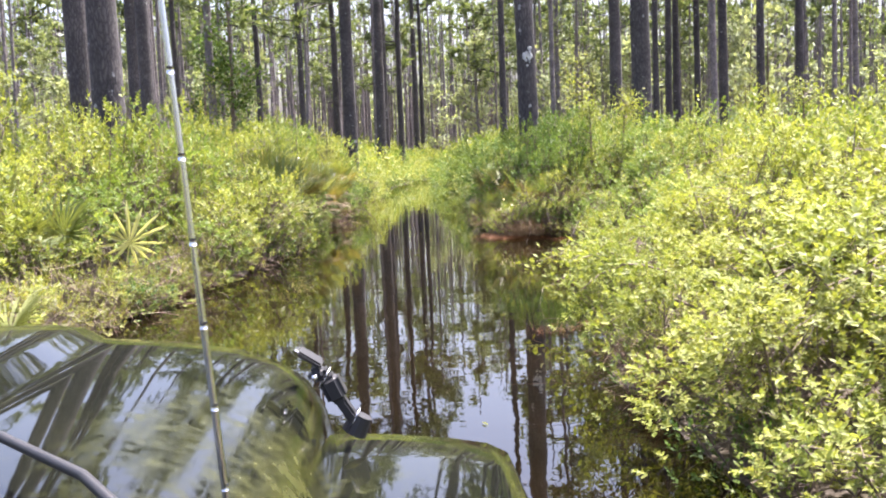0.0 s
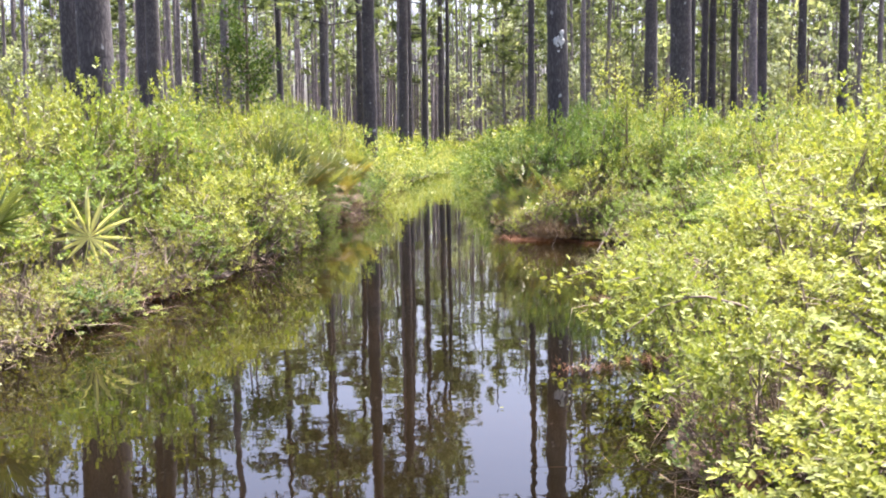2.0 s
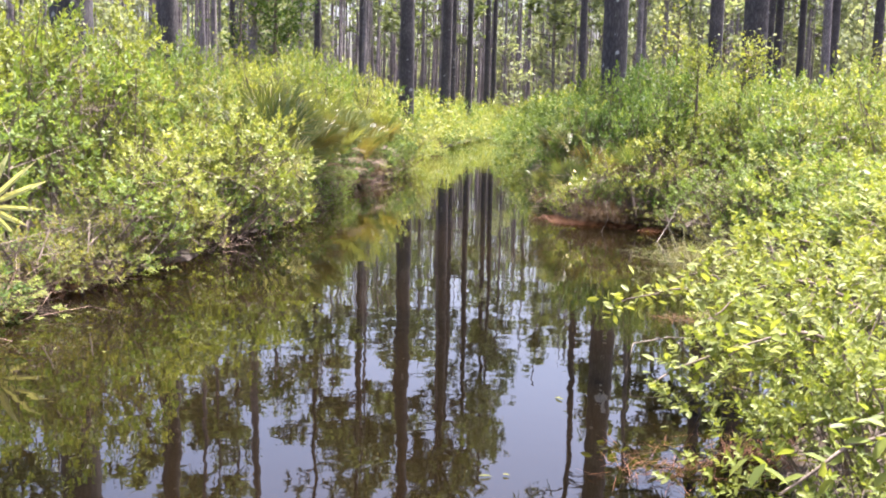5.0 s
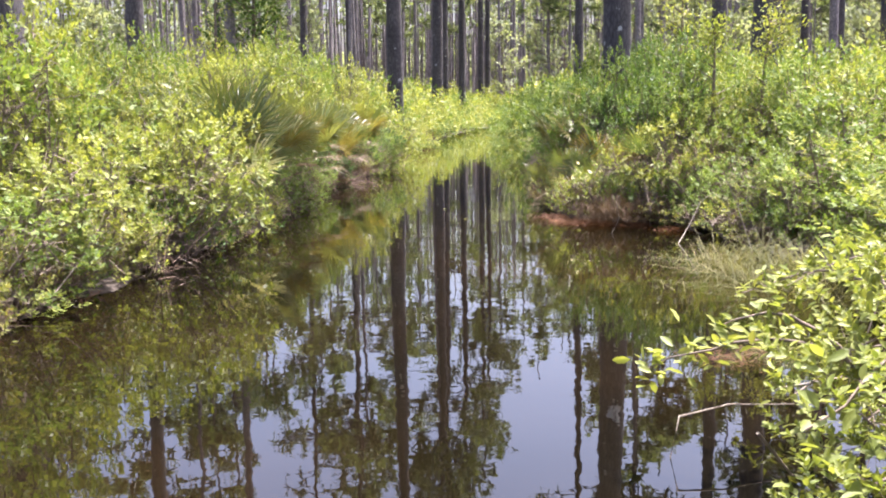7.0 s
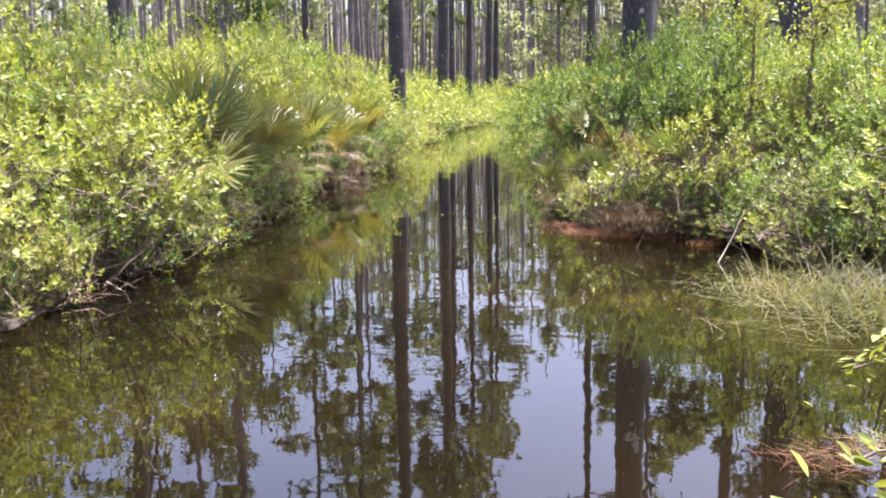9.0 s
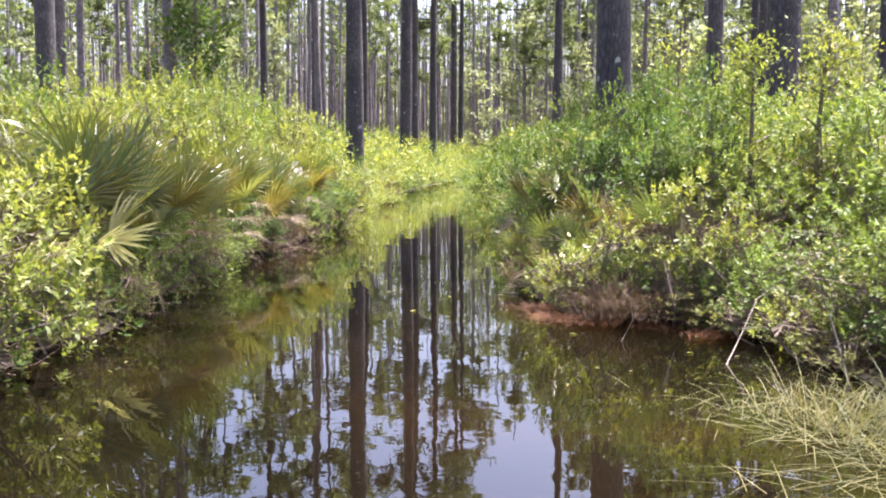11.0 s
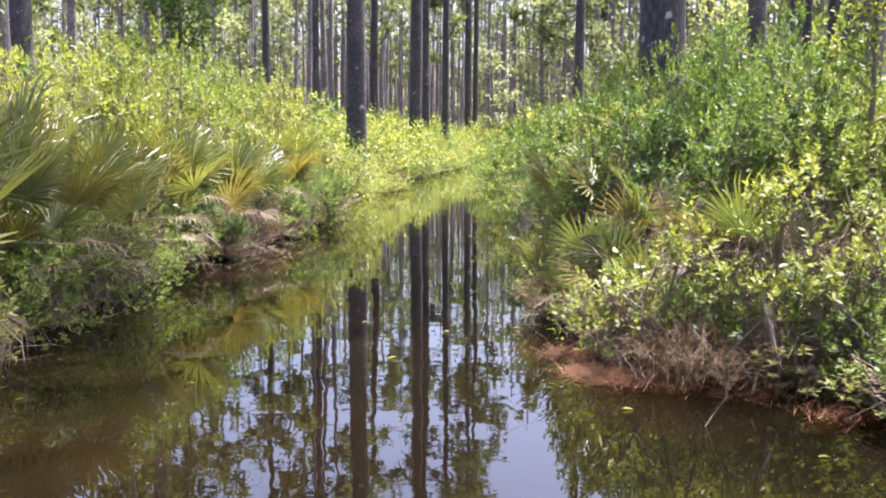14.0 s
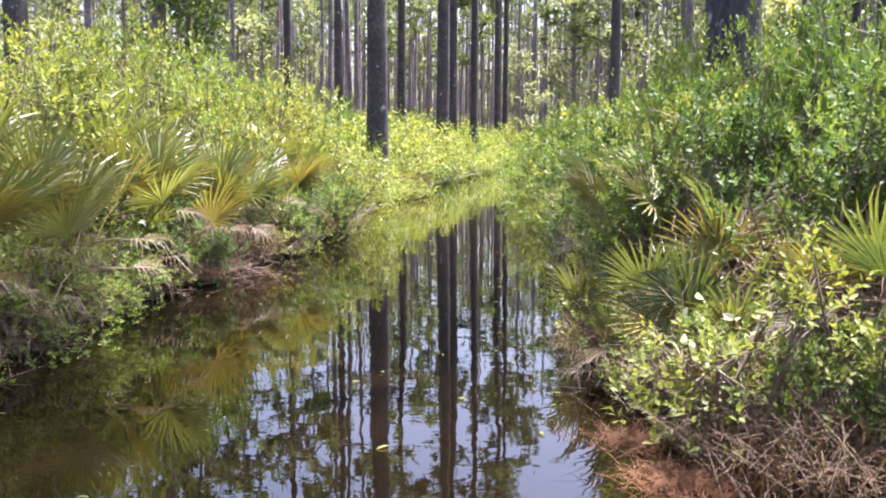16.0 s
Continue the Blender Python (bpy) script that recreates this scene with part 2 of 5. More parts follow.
def leaf_arrays(base, axis, normal, length, width, six=True):
    """Folded leaf blades: base points, directions along and across, sizes."""
    axis = unit(axis)
    side = unit(np.cross(axis, normal))
    nrm = np.cross(side, axis)
    L, W = length[:, None], width[:, None]
    if six:
        pts = [base,
               base + axis * L * 0.32 + side * W * 0.48 + nrm * W * 0.12,
               base + axis * L * 0.7 + side * W * 0.42 + nrm * W * 0.08,
               base + axis * L - nrm * L * 0.08,
               base + axis * L * 0.7 - side * W * 0.42 + nrm * W * 0.08,
               base + axis * L * 0.32 - side * W * 0.48 + nrm * W * 0.12]
        v = np.stack(pts, 1).reshape(-1, 3)
        i = np.arange(len(base))[:, None] * 6
        f = np.concatenate([i + [0, 1, 2, 3], i + [0, 3, 4, 5]], 0)
    else:
        pts = [base, base + axis * L * 0.5 + side * W * 0.5 + nrm * W * 0.1, base + axis * L, base + axis * L * 0.5 - side * W * 0.5 + nrm * W * 0.1]
        v = np.stack(pts, 1).reshape(-1, 3)
        f = np.arange(len(base))[:, None] * 4 + [0, 1, 2, 3]
    return v, f


def sticks(a, b, ra, rb, sides=3):
    """Thin tapered rods from points a to points b."""
    d = unit(b - a)
    ref = np.where(np.abs(d[:, 2:3]) > 0.9, np.array([[1.0, 0, 0]]), np.array([[0, 0, 1.0]]))
    u = unit(np.cross(d, ref))
    w = np.cross(d, u)
    rings = []
    for p, r in ((a, ra), (b, rb)):
        for k in range(sides):
            an = 2 * math.pi * k / sides
            rings.append(p + (u * math.cos(an) + w * math.sin(an)) * r[:, None])
    v = np.stack(rings, 1).reshape(-1, 3)
    i = np.arange(len(a))[:, None] * 2 * sides
    f = [i + [k, (k + 1) % sides, sides + (k + 1) % sides, sides + k] for k in range(sides)]
    return v, np.concatenate(f, 0)


def tube(points, radii, sides=8, cap=True):
    """A round tube along points, as lists of vertices and faces."""
    pts = [Vector(p) for p in points]
    verts, faces = [], []
    for i, p in enumerate(pts):
        d = (pts[min(i + 1, len(pts) - 1)] - pts[max(i - 1, 0)]).normalized()
        ref = Vector((1, 0, 0)) if abs(d.z) > 0.8 else Vector((0, 0, 1))
        u = d.cross(ref).normalized()
        w = d.cross(u)
        for k in range(sides):
            a = 2 * math.pi * k / sides
            verts.append(tuple(p + (u * math.cos(a) + w * math.sin(a)) * radii[i]))
    for i in range(len(pts) - 1):
        for k in range(sides):
            faces.append((i * sides + k, i * sides + (k + 1) % sides, (i + 1) * sides + (k + 1) % sides, (i + 1) * sides + k))
    if cap:
        faces.append(tuple(range(sides)))
        faces.append(tuple((len(pts) - 1) * sides + k for k in reversed(range(sides))))
    return verts, faces


def join(*groups):
    vs, fs, n = [], [], 0
    for v, f in groups:
        v = [tuple(p) for p in (v.tolist() if hasattr(v, "tolist") else v)]
        f = f.tolist() if hasattr(f, "tolist") else f
        vs += v
        fs += [tuple(i + n for i in q) for q in f]
        n += len(v)
    return vs, fs


def bm_box(sx, sy, sz, m=Matrix(), bevel=0.0, seg=2):
    bm = bmesh.new()
    bmesh.ops.create_cube(bm, size=1.0, matrix=m @ Matrix.Diagonal((sx, sy, sz, 1)))
    if bevel:
        bmesh.ops.bevel(bm, geom=bm.edges[:], offset=bevel, segments=seg, affect='EDGES')
    return bm


def spun(x, y, z, rz=0.0, s=1.0, sz=None, tilt=0.0, lean=0.0):
    return pose(x, y, z, tilt, lean, rz) @ Matrix.Diagonal((s, s, sz or s, 1))


GROUPS = {"shrub": "shrubs along the channel", "bank_herb": "herbs at the waterline", "low_shrub": "low shrubs at the waterline", "pine_tree": "pines of the flooded forest",
          "young_tree": "young trees among the pines", "palmetto": "palmettos on the banks", "grass_clump": "grass of the bay", "flattened_grass": "grass of the bay", "needle_clump": "fallen needle heaps",
          "dead_fern": "dead ferns at the waterline", "needle_raft": "fallen needle heaps", "dead_brush": "dead brush at the waterline", "leafy_shoot": "fresh shoots on the banks"}


class Stock:
    """Variants of one kind of thing: the first use of each is the built one, later uses are copies."""

    def __init__(self, obs):
        self.obs, self.used, self.count = obs, set(), -1

    def put(self, m, label=""):
        self.count += 1
        ob = self.obs[self.count % len(self.obs)]
        if ob.name in self.used:
            ob = copy_thing_plain(ob, m)
        else:
            self.used.add(ob.name)
            ob.matrix_basis = m
        if label:
            ob["label"] = label
        ob["group"] = GROUPS[ob.name.split(".")[0]]
        return ob


def copy_thing_plain(ob, m):
    keep = ob.matrix_basis.copy()
    ob.matrix_basis = Matrix()
    made = copy_thing(ob, m)
    ob.matrix_basis = keep
    return made


# ---- channel and ground ----
LEFT = [(-6, -2.0), (4, -2.05), (7.2, -1.92), (9.3, -1.6), (10.8, -1.2), (12.6, -0.86), (14, -0.72), (15.8, -0.82), (16.6, -0.7), (17.9, -0.48), (18.7, -0.2), (20.9, 0.02), (22.9, 0.4), (25, 0.6), (30, 0.64), (32.8, 0.62), (34.8, 1.1), (39, 2.05), (45, 3.0), (52, 4.3), (57, 5.3)]
RIGHT = [(-6, 1.0), (4, 1.32), (5.6, 1.6), (6.6, 1.8), (7.1, 2.05), (7.6, 2.6), (9.5, 3.2), (11.3, 3.4), (12.9, 3.35), (13.45, 3.1), (13.8, 2.6), (14.05, 2.25), (15.8, 2.22), (17.3, 2.5), (22.6, 2.8), (32, 3.8), (43, 4.7), (52, 5.5), (57, 5.7)]


def bank(table, y):
    return np.interp(y, [p[0] for p in table], [p[1] for p in table])


def ground_z(x, y):
    x, y = np.asarray(x, float), np.asarray(y, float)
    wob = 0.12 * np.sin(y * 1.9 + 0.6) + 0.07 * np.sin(y * 4.7)
    lx, rx = bank(LEFT, y) + wob * 0.6, bank(RIGHT, y) + wob * 0.6
    d = np.minimum(x - lx, rx - x)
    d = np.where(y > 56, -np.maximum(y - 56, -d), d)
    dep = np.clip(d / 0.6, 0, 1)
    up = np.clip(-d / 0.9, 0, 1)
    z = np.where(d > 0, -0.45 * dep * dep * (3 - 2 * dep), 0.14 * up)
    bumps = 0.03 * np.sin(x * 2.3 + 1.1 * np.sin(y * 1.3)) * np.cos(y * 2.1) + 0.05 * np.sin(x * 0.31 + y * 0.17)
    return z + bumps * np.where(d > 0, 0.3, up)


def lines(fine0, fine1, step, far, n):
    g = np.geomspace(step, far, n)
    return np.concatenate([fine0 - g[::-1], np.arange(fine0, fine1, step), fine1 + g])


gx, gy = lines(-7, 9, 0.22, 600, 22), lines(-6, 60, 0.3, 600, 22)
XX, YY = np.meshgrid(gx, gy)
gv = np.stack([XX, YY, ground_z(XX, YY)], -1).reshape(-1, 3)
nx = len(gx)
gi = (np.arange(len(gy) - 1)[:, None] * nx + np.arange(nx - 1)[None]).reshape(-1, 1)
ground = new("ground", mesh_of("ground", gv, gi + [0, 1, nx + 1, nx], GROUND, True))
tagged(ground, "brown forest floor of litter and mud", "ground", kind="structure")
wv = np.array([(-2.6, -8, 0), (7.5, -8, 0), (7.5, 57.5, 0), (-2.6, 57.5, 0)], float)
water = new("water", mesh_of("water", wv, [(0, 1, 2, 3)], WATER))
tagged(water, "still dark tannin-brown water mirroring the pines", "water", kind="structure")


# ---- shrubs ----
LOBES = 10


def shrub_arrays(rg, height, radius, sprays, per, leaf, four, low):
    """Leaf rosettes on the twig ends of one shrub, gathered in uneven lobes, and where those twigs end."""
    th0, r0 = rg.uniform(0, 2 * math.pi, LOBES), np.sqrt(rg.uniform(0.02, 1, LOBES)) * radius * 0.8
    lobes = np.stack([np.cos(th0) * r0, np.sin(th0) * r0], -1)
    lobe_h = height * (1.06 - 0.42 * (r0 / radius) ** 1.5) * rg.uniform(0.66, 1.06, LOBES)
    lobe_h[0] = height
    lobe_r = rg.uniform(0.22, 0.38, LOBES) * radius
    k = rg.integers(0, LOBES, sprays)
    th = rg.uniform(0, 2 * math.pi, sprays)
    cz = rg.uniform(-0.55, 1.0, sprays)
    ring = np.sqrt(np.clip(1 - cz * cz, 0, 1))
    shell = rg.uniform(0.55, 1.12, sprays) ** 0.6
    tall = np.minimum(lobe_r[k] * 1.3, lobe_h[k] * 0.5)
    mid = lobe_h[k] - tall
    p = np.stack([lobes[k, 0] + ring * np.cos(th) * lobe_r[k] * shell,
                  lobes[k, 1] + ring * np.sin(th) * lobe_r[k] * shell,
                  mid + cz * shell * tall], -1)
    under = rg.random(sprays) < 0.2
    p[under, 2] *= rg.uniform(0.15, 0.8, int(under.sum()))
    p[:, 2] = np.maximum(p[:, 2], low * height + rg.uniform(0, 0.2, sprays) * height)
    out = unit(np.stack([ring * np.cos(th), ring * np.sin(th), np.abs(cz) + 0.75], -1) + rg.normal(0, 0.25, (sprays, 3)))
    ref = unit(np.cross(out, rg.normal(0, 1, (sprays, 3))))
    ref2 = np.cross(out, ref)
    slen = rg.uniform(1.0, 2.3, sprays) * leaf
    f = np.linspace(0.0, 1.0, per)
    turn = np.arange(per) * 2.4
    spread = 1.25 - 0.75 * f
    axis = (out[:, None] * np.cos(spread)[None, :, None]
            + (ref[:, None] * np.cos(turn)[None, :, None] + ref2[:, None] * np.sin(turn)[None, :, None]) * np.sin(spread)[None, :, None])
    axis = axis.reshape(-1, 3) + rg.normal(0, 0.22, (sprays * per, 3))
    base = (p[:, None] + out[:, None] * (slen[:, None] * f)[..., None]).reshape(-1, 3)
    nr = np.repeat(out, per, 0) * 0.8 + np.array([0.0, 0.0, 0.55]) + rg.normal(0, 0.25, (sprays * per, 3))
    ln = leaf * rg.uniform(0.7, 1.2, sprays * per) * np.tile(1.05 - 0.35 * f, sprays)
    v, fc = leaf_arrays(base, axis, nr, ln, ln * rg.uniform(0.4, 0.54, sprays * per), four)
    return v, fc, p, lobes, lobe_h


def build_shrub(seed, mat, height, radius, sprays, per, leaf, six, name="shrub", label="", stems_n=9, low=0.03, category="shrub"):
    rg = np.random.default_rng(seed)
    root = tagged(new(name), label, category)
    v, fc, p, lobes, lobe_h = shrub_arrays(rg, height, radius, sprays, per, leaf, six, low)
    part_mesh("foliage", mesh_of("foliage", v, fc, mat), root, kind="stuff")
    b0 = np.stack([rg.normal(0, 0.1, stems_n) * radius, rg.normal(0, 0.1, stems_n) * radius, np.full(stems_n, -0.1)], -1)
    kk = np.arange(stems_n) % LOBES
    top = np.stack([lobes[kk, 0], lobes[kk, 1], lobe_h[kk] * 0.85], -1) + rg.normal(0, 0.12, (stems_n, 3)) * radius
    midp = (b0 * 0.45 + top * 0.55) + rg.normal(0, 0.06, (stems_n, 3))
    one = np.ones(stems_n)
    s1 = sticks(b0, midp, one * 0.012, one * 0.008, 3)
    s2 = sticks(midp, top, one * 0.008, one * 0.004, 3)
    nt = min(len(p), 60)
    pick = rg.choice(len(p), nt, replace=False)
    j = rg.integers(0, stems_n, nt)
    fr = rg.uniform(0.0, 1.0, nt)[:, None]
    start = midp[j] * (1 - fr) + top[j] * fr
    s3 = sticks(start, p[pick], np.full(nt, 0.0035), np.full(nt, 0.0015), 3)
    vs, fs = join(s1, s2, s3)
    part_mesh("branchwork", mesh_of("branchwork", vs, fs, STEM), root, kind="stuff")
    return root


FINE_BRIGHT = Stock([build_shrub(10 + i, LEAF_BRIGHT, 1.3, 0.72, 380, 12, 0.043, True, label="dense evergreen shrub with glossy yellow-green leaves overhanging the water") for i in range(4)])
NEAR_BRIGHT = Stock([build_shrub(20 + i, LEAF_BRIGHT, 1.3, 0.75, 215, 12, 0.056, False, label="dense evergreen shrub with glossy yellow-green leaves on the bank") for i in range(5)])
NEAR_MID = Stock([build_shrub(30 + i, LEAF_MID, 1.3, 0.75, 215, 12, 0.056, False, label="leafy mid-green shrub on the wet bank") for i in range(4)])
NEAR_DARK = Stock([build_shrub(40 + i, LEAF_DARK, 1.3, 0.75, 185, 12, 0.064, False, label="dark green glossy-leaved shrub by the water") for i in range(3)])
NEAR_OLIVE = Stock([build_shrub(50 + i, LEAF_OLIVE, 1.3, 0.75, 150, 9, 0.046, False, label="thin olive-brown shrub with many bare twigs", stems_n=18, low=0.02) for i in range(3)])
SMALL_MID = Stock([build_shrub(90 + i, LEAF_MID, 1.3, 0.7, 270, 11, 0.05, False, label="small-leaved green shrub crowding the wet bank", stems_n=14, low=0.04) for i in range(3)])
SMALL_BRIGHT = Stock([build_shrub(95 + i, LEAF_BRIGHT, 1.3, 0.7, 270, 11, 0.05, False, label="small-leaved yellow-green shrub crowding the wet bank", stems_n=14, low=0.04) for i in range(2)])
SMALL_DARK = Stock([build_shrub(98 + i, LEAF_DARK, 1.3, 0.7, 270, 11, 0.052, False, label="small-leaved dark green shrub by the water", stems_n=12, low=0.04) for i in range(2)])
LOW_HERB = Stock([build_shrub(80 + i, HERB, 0.5, 0.5, 120, 9, 0.038, False, name="bank_herb", label="low yellow-brown herb at the waterline", low=0.02, stems_n=7, category="herb") for i in range(3)])

LOW_GREEN = Stock([build_shrub(85 + i, (LEAF_MID, LEAF_DARK, LEAF_BRIGHT)[i], 0.5, 0.45, 120, 9, 0.042, False, name="low_shrub", label="low green shrub hanging over the water's edge", low=0.0, stems_n=7) for i in range(3)])

rng = np.random.default_rng(7)


PALM_GAPS = ((-2.0, 9.3, 0.42), (-1.7, 8.5, 0.35), (-2.2, 7.8, 0.4), (-1.85, 5.3, 0.4), (-0.75, 14.0, 0.4))      # open spots where palmettos stand


def put_shrub(stock, x, y, h, s=1.0, tilt=0.0, lean=0.0):
    """A shrub of about h metres at (x, y)."""
    for px, py, reach in PALM_GAPS:
        if stock is not LOW_HERB and stock is not LOW_GREEN and abs(x - px) < reach and -1.1 < y - py < 0.35:
            h, s = h * 0.55, s * 0.7
            break
    tall = 0.5 if stock in (LOW_HERB, LOW_GREEN) else 1.3
    sc = s * rng.uniform(0.9, 1.12)
    rz = rng.uniform(0, 360)
    m = pose(x, y, float(ground_z(x, y)) - 0.02, tilt, lean, 0) @ spun(0, 0, 0, rz, sc, h / tall)
    stock.put(m)


UNDER = []          # places of the joined shrubs further back


def behind(x, y, h, s=1.0, tone=0):
    if abs(x - 0.5) < 0.7 and 26.0 < y < 30.5:          # low growth before the pine on the bank
        h *= 0.5
    UNDER.append((x, y, h, s, tone))


def swell(y, seed):
    """Slow uneven swelling of a hedge along the channel."""
    return 1 + 0.18 * math.sin(y * 1.15 + seed) + 0.15 * math.sin(y * 2.7 + seed * 3)


# left bank, rows back from the water
for y in np.arange(2.0, 23.6, 0.62):
    e = float(bank(LEFT, y))
    palms = 13.6 < y < 22.5
    for row, (off, h) in enumerate(((0.14, 0.82 if y < 10.5 else 0.95), (0.9, 1.2), (1.5, 1.42), (2.4, 1.5), (3.4, 1.55))):
        x = e - off - rng.uniform(-0.15, 0.15)
        hh = h * rng.uniform(0.8, 1.2) * (0.9 if y < 9 else 1.0) * swell(y, row * 0.5)
        yy = y + rng.uniform(-0.25, 0.25)
        r = rng.random()
        if row >= 3 and not (row == 3 and 8 < y < 21):
            behind(x, yy, hh, 1.0, 0 if r < 0.75 else 1)
        elif row == 0 and palms:
            if r < (0.4 if 16.6 < y < 21.0 else 0.85):
                put_shrub(SMALL_DARK if r < 0.2 else SMALL_MID if r < 0.5 else SMALL_BRIGHT, x + 0.05, yy, rng.uniform(0.4, 0.6) if y < 18.5 else rng.uniform(0.55, 0.95), 0.6, 0, rng.uniform(2, 10))
        elif row == 0:
            put_shrub(NEAR_OLIVE if r < 0.15 else NEAR_MID if r < 0.35 else NEAR_BRIGHT, x, yy, hh, 0.85, 0, rng.uniform(4, 14))
        elif row == 1 and palms:
            put_shrub(SMALL_BRIGHT if r < 0.7 else SMALL_MID, x - 0.5, yy, 1.42 * rng.uniform(0.85, 1.15), 0.95)
        else:
            put_shrub(NEAR_BRIGHT if r < 0.72 else NEAR_MID, x - (0.3 if palms else 0), yy, hh)
for y in np.concatenate([np.arange(4.0, 11.0, 0.42), np.arange(11.3, 23.0, 0.9)]):
    e = float(bank(LEFT, y))
    put_shrub(LOW_HERB, e - rng.uniform(-0.1, 0.2), y, rng.uniform(0.35, 0.6), 0.8)
for y in np.arange(13.4, 22.8, 0.45):
    r = rng.random()
    if r < (0.4 if 16.6 < y < 21.6 else 0.8):
        put_shrub(SMALL_DARK if r < 0.25 else SMALL_MID if r < 0.6 else SMALL_BRIGHT, float(bank(LEFT, y)) - rng.uniform(-0.05, 0.15), y, rng.uniform(0.5, 0.8), 0.55, 0, rng.uniform(8, 18))
for y in np.arange(17.5, 24.0, 0.55):
    put_shrub(SMALL_BRIGHT if rng.random() < 0.75 else SMALL_MID, float(bank(LEFT, y)) - rng.uniform(0.75, 1.1), y, rng.uniform(1.55, 1.95), 0.95)
for x, y, h in ((-0.8, 16.8, 0.6), (-0.62, 17.2, 0.5), (-0.5, 17.75, 0.45), (-0.3, 18.35, 0.55), (-0.12, 19.3, 0.5), (-0.02, 20.2, 0.55)):
    put_shrub(SMALL_DARK if rng.random() < 0.5 else SMALL_MID, x, y, h, 0.45, 0, 8)
for x, y, h in ((-0.72, 15.3, 0.55), (-0.62, 15.75, 0.6), (-0.78, 15.9, 0.66), (-0.6, 16.3, 0.5), (-0.85, 14.7, 0.5), (-0.5, 16.9, 0.42)):
    put_shrub(SMALL_MID, x, y, h, 0.62, 0, 6)
# right bank: the near mass, the bay, the far mass
for y in np.arange(1.5, 7.2, 0.55):
    e = float(bank(RIGHT, y))
    for row, (off, h) in enumerate(((0.22, 0.62), (0.85, 0.86), (1.6, 1.05), (2.5, 1.2), (3.5, 1.3), (4.5, 1.3))):
        x, yy, hh = e + off + rng.uniform(-0.1, 0.15), y + rng.uniform(-0.2, 0.2), h * rng.uniform(0.76, 1.22) * (1.45 if y > 5.9 and row == 0 else 1.15 if y > 5.9 else 1.0)
        if row > 3:
            behind(x, yy, hh)
        else:
            put_shrub(FINE_BRIGHT if row < 2 else NEAR_BRIGHT, x, yy, hh, (0.5 if 4.1 < y < 5.4 else 0.75) if row == 0 else 1.0, 0, -rng.uniform(5, 15) if row == 0 else 0)
for y in np.arange(7.6, 12.0, 0.65):
    e = float(bank(RIGHT, y))
    for row, (off, h) in enumerate(((0.5, 0.75), (1.25, 1.0), (2.15, 1.2), (3.2, 1.3), (4.2, 1.3))):
        x, yy, hh = e + off + rng.uniform(-0.15, 0.15), y + rng.uniform(-0.2, 0.2), h * rng.uniform(0.9, 1.1)
        if row > 2:
            behind(x, yy, hh, 1.0, int(rng.random() < 0.5))
        else:
            put_shrub(NEAR_MID if rng.random() < 0.45 else NEAR_BRIGHT, x, yy, hh)
for y in np.arange(9.8, 12.6, 0.5):
    put_shrub((SMALL_MID, SMALL_BRIGHT, SMALL_MID)[int(rng.integers(0, 3))], float(bank(RIGHT, y)) + rng.uniform(0.2, 0.4), y, rng.uniform(0.65, 0.9), 0.75)
for y in np.arange(12.3, 23.0, 0.6):
    e = float(bank(RIGHT, y))
    for row, (off, h) in enumerate(((0.35, 0.8), (0.68, 1.35), (1.3, 1.6), (2.3, 1.62), (3.4, 1.6), (4.5, 1.45))):
        r = rng.random()
        x, yy, hh = e + off + rng.uniform(-0.2, 0.2), y + rng.uniform(-0.2, 0.2), h * rng.uniform(0.82, 1.12) * (0.85 if y < 13.2 else 1.12 if 14.2 < y < 18.5 and row < 2 else 1.0)
        if row > 3:
            behind(x, yy, hh, 1.0, int(r < 0.6))
            continue
        if y > 17.5:
            x += 0.15
        if 13.3 < y < 15.4:          # a hollow in the face of the bush, where palmettos stand
            x += 0.6
            if row == 0:
                hh *= 0.6
        if y < 17.5 and row < 3:
            stock = ((SMALL_DARK if r < 0.4 else SMALL_MID) if y > 14.4 else SMALL_MID if r < 0.6 else NEAR_OLIVE if r < 0.8 else SMALL_BRIGHT) if row == 0 else (SMALL_DARK if y > 14.6 and r < 0.3 else SMALL_MID if r < (0.55 if y < 14.6 else 0.75) else SMALL_BRIGHT)
        else:
            stock = (NEAR_OLIVE if r < 0.15 else NEAR_DARK if r < 0.7 else NEAR_MID) if row == 0 else (NEAR_DARK if y > 14.5 and r < 0.45 else NEAR_MID if r < 0.75 else NEAR_BRIGHT)
        put_shrub(stock, x, yy, hh, (rng.uniform(0.6, 0.85) if row == 0 else rng.uniform(0.8, 1.0)) if row < 2 else 1.0, 0, -rng.uniform(0, 8) if row == 0 else 0)
for y in np.arange(12.4, 24.0, 0.55):
    e = float(bank(RIGHT, y))
    if y < 13.7:
        put_shrub(LOW_HERB, e + rng.uniform(-0.1, 0.2), y, rng.uniform(0.2, 0.4))
for y in np.concatenate([np.arange(8.0, 14.2, 0.42), np.arange(14.3, 20.0, 1.1), np.arange(20.0, 23.5, 0.42)]):
    put_shrub(LOW_GREEN, float(bank(LEFT, y)) - rng.uniform(-0.1, 0.2), y, rng.uniform(0.3, 0.55) * (0.7 if y < 11 else 1.0), rng.uniform(0.7, 1.05), 0, rng.uniform(0, 15))
for y in np.arange(3.0, 5.7, 0.4):
    put_shrub(LOW_GREEN, float(bank(RIGHT, y)) + rng.uniform(0.05, 0.25), y, rng.uniform(0.25, 0.4), 0.6, 0, -rng.uniform(0, 12))
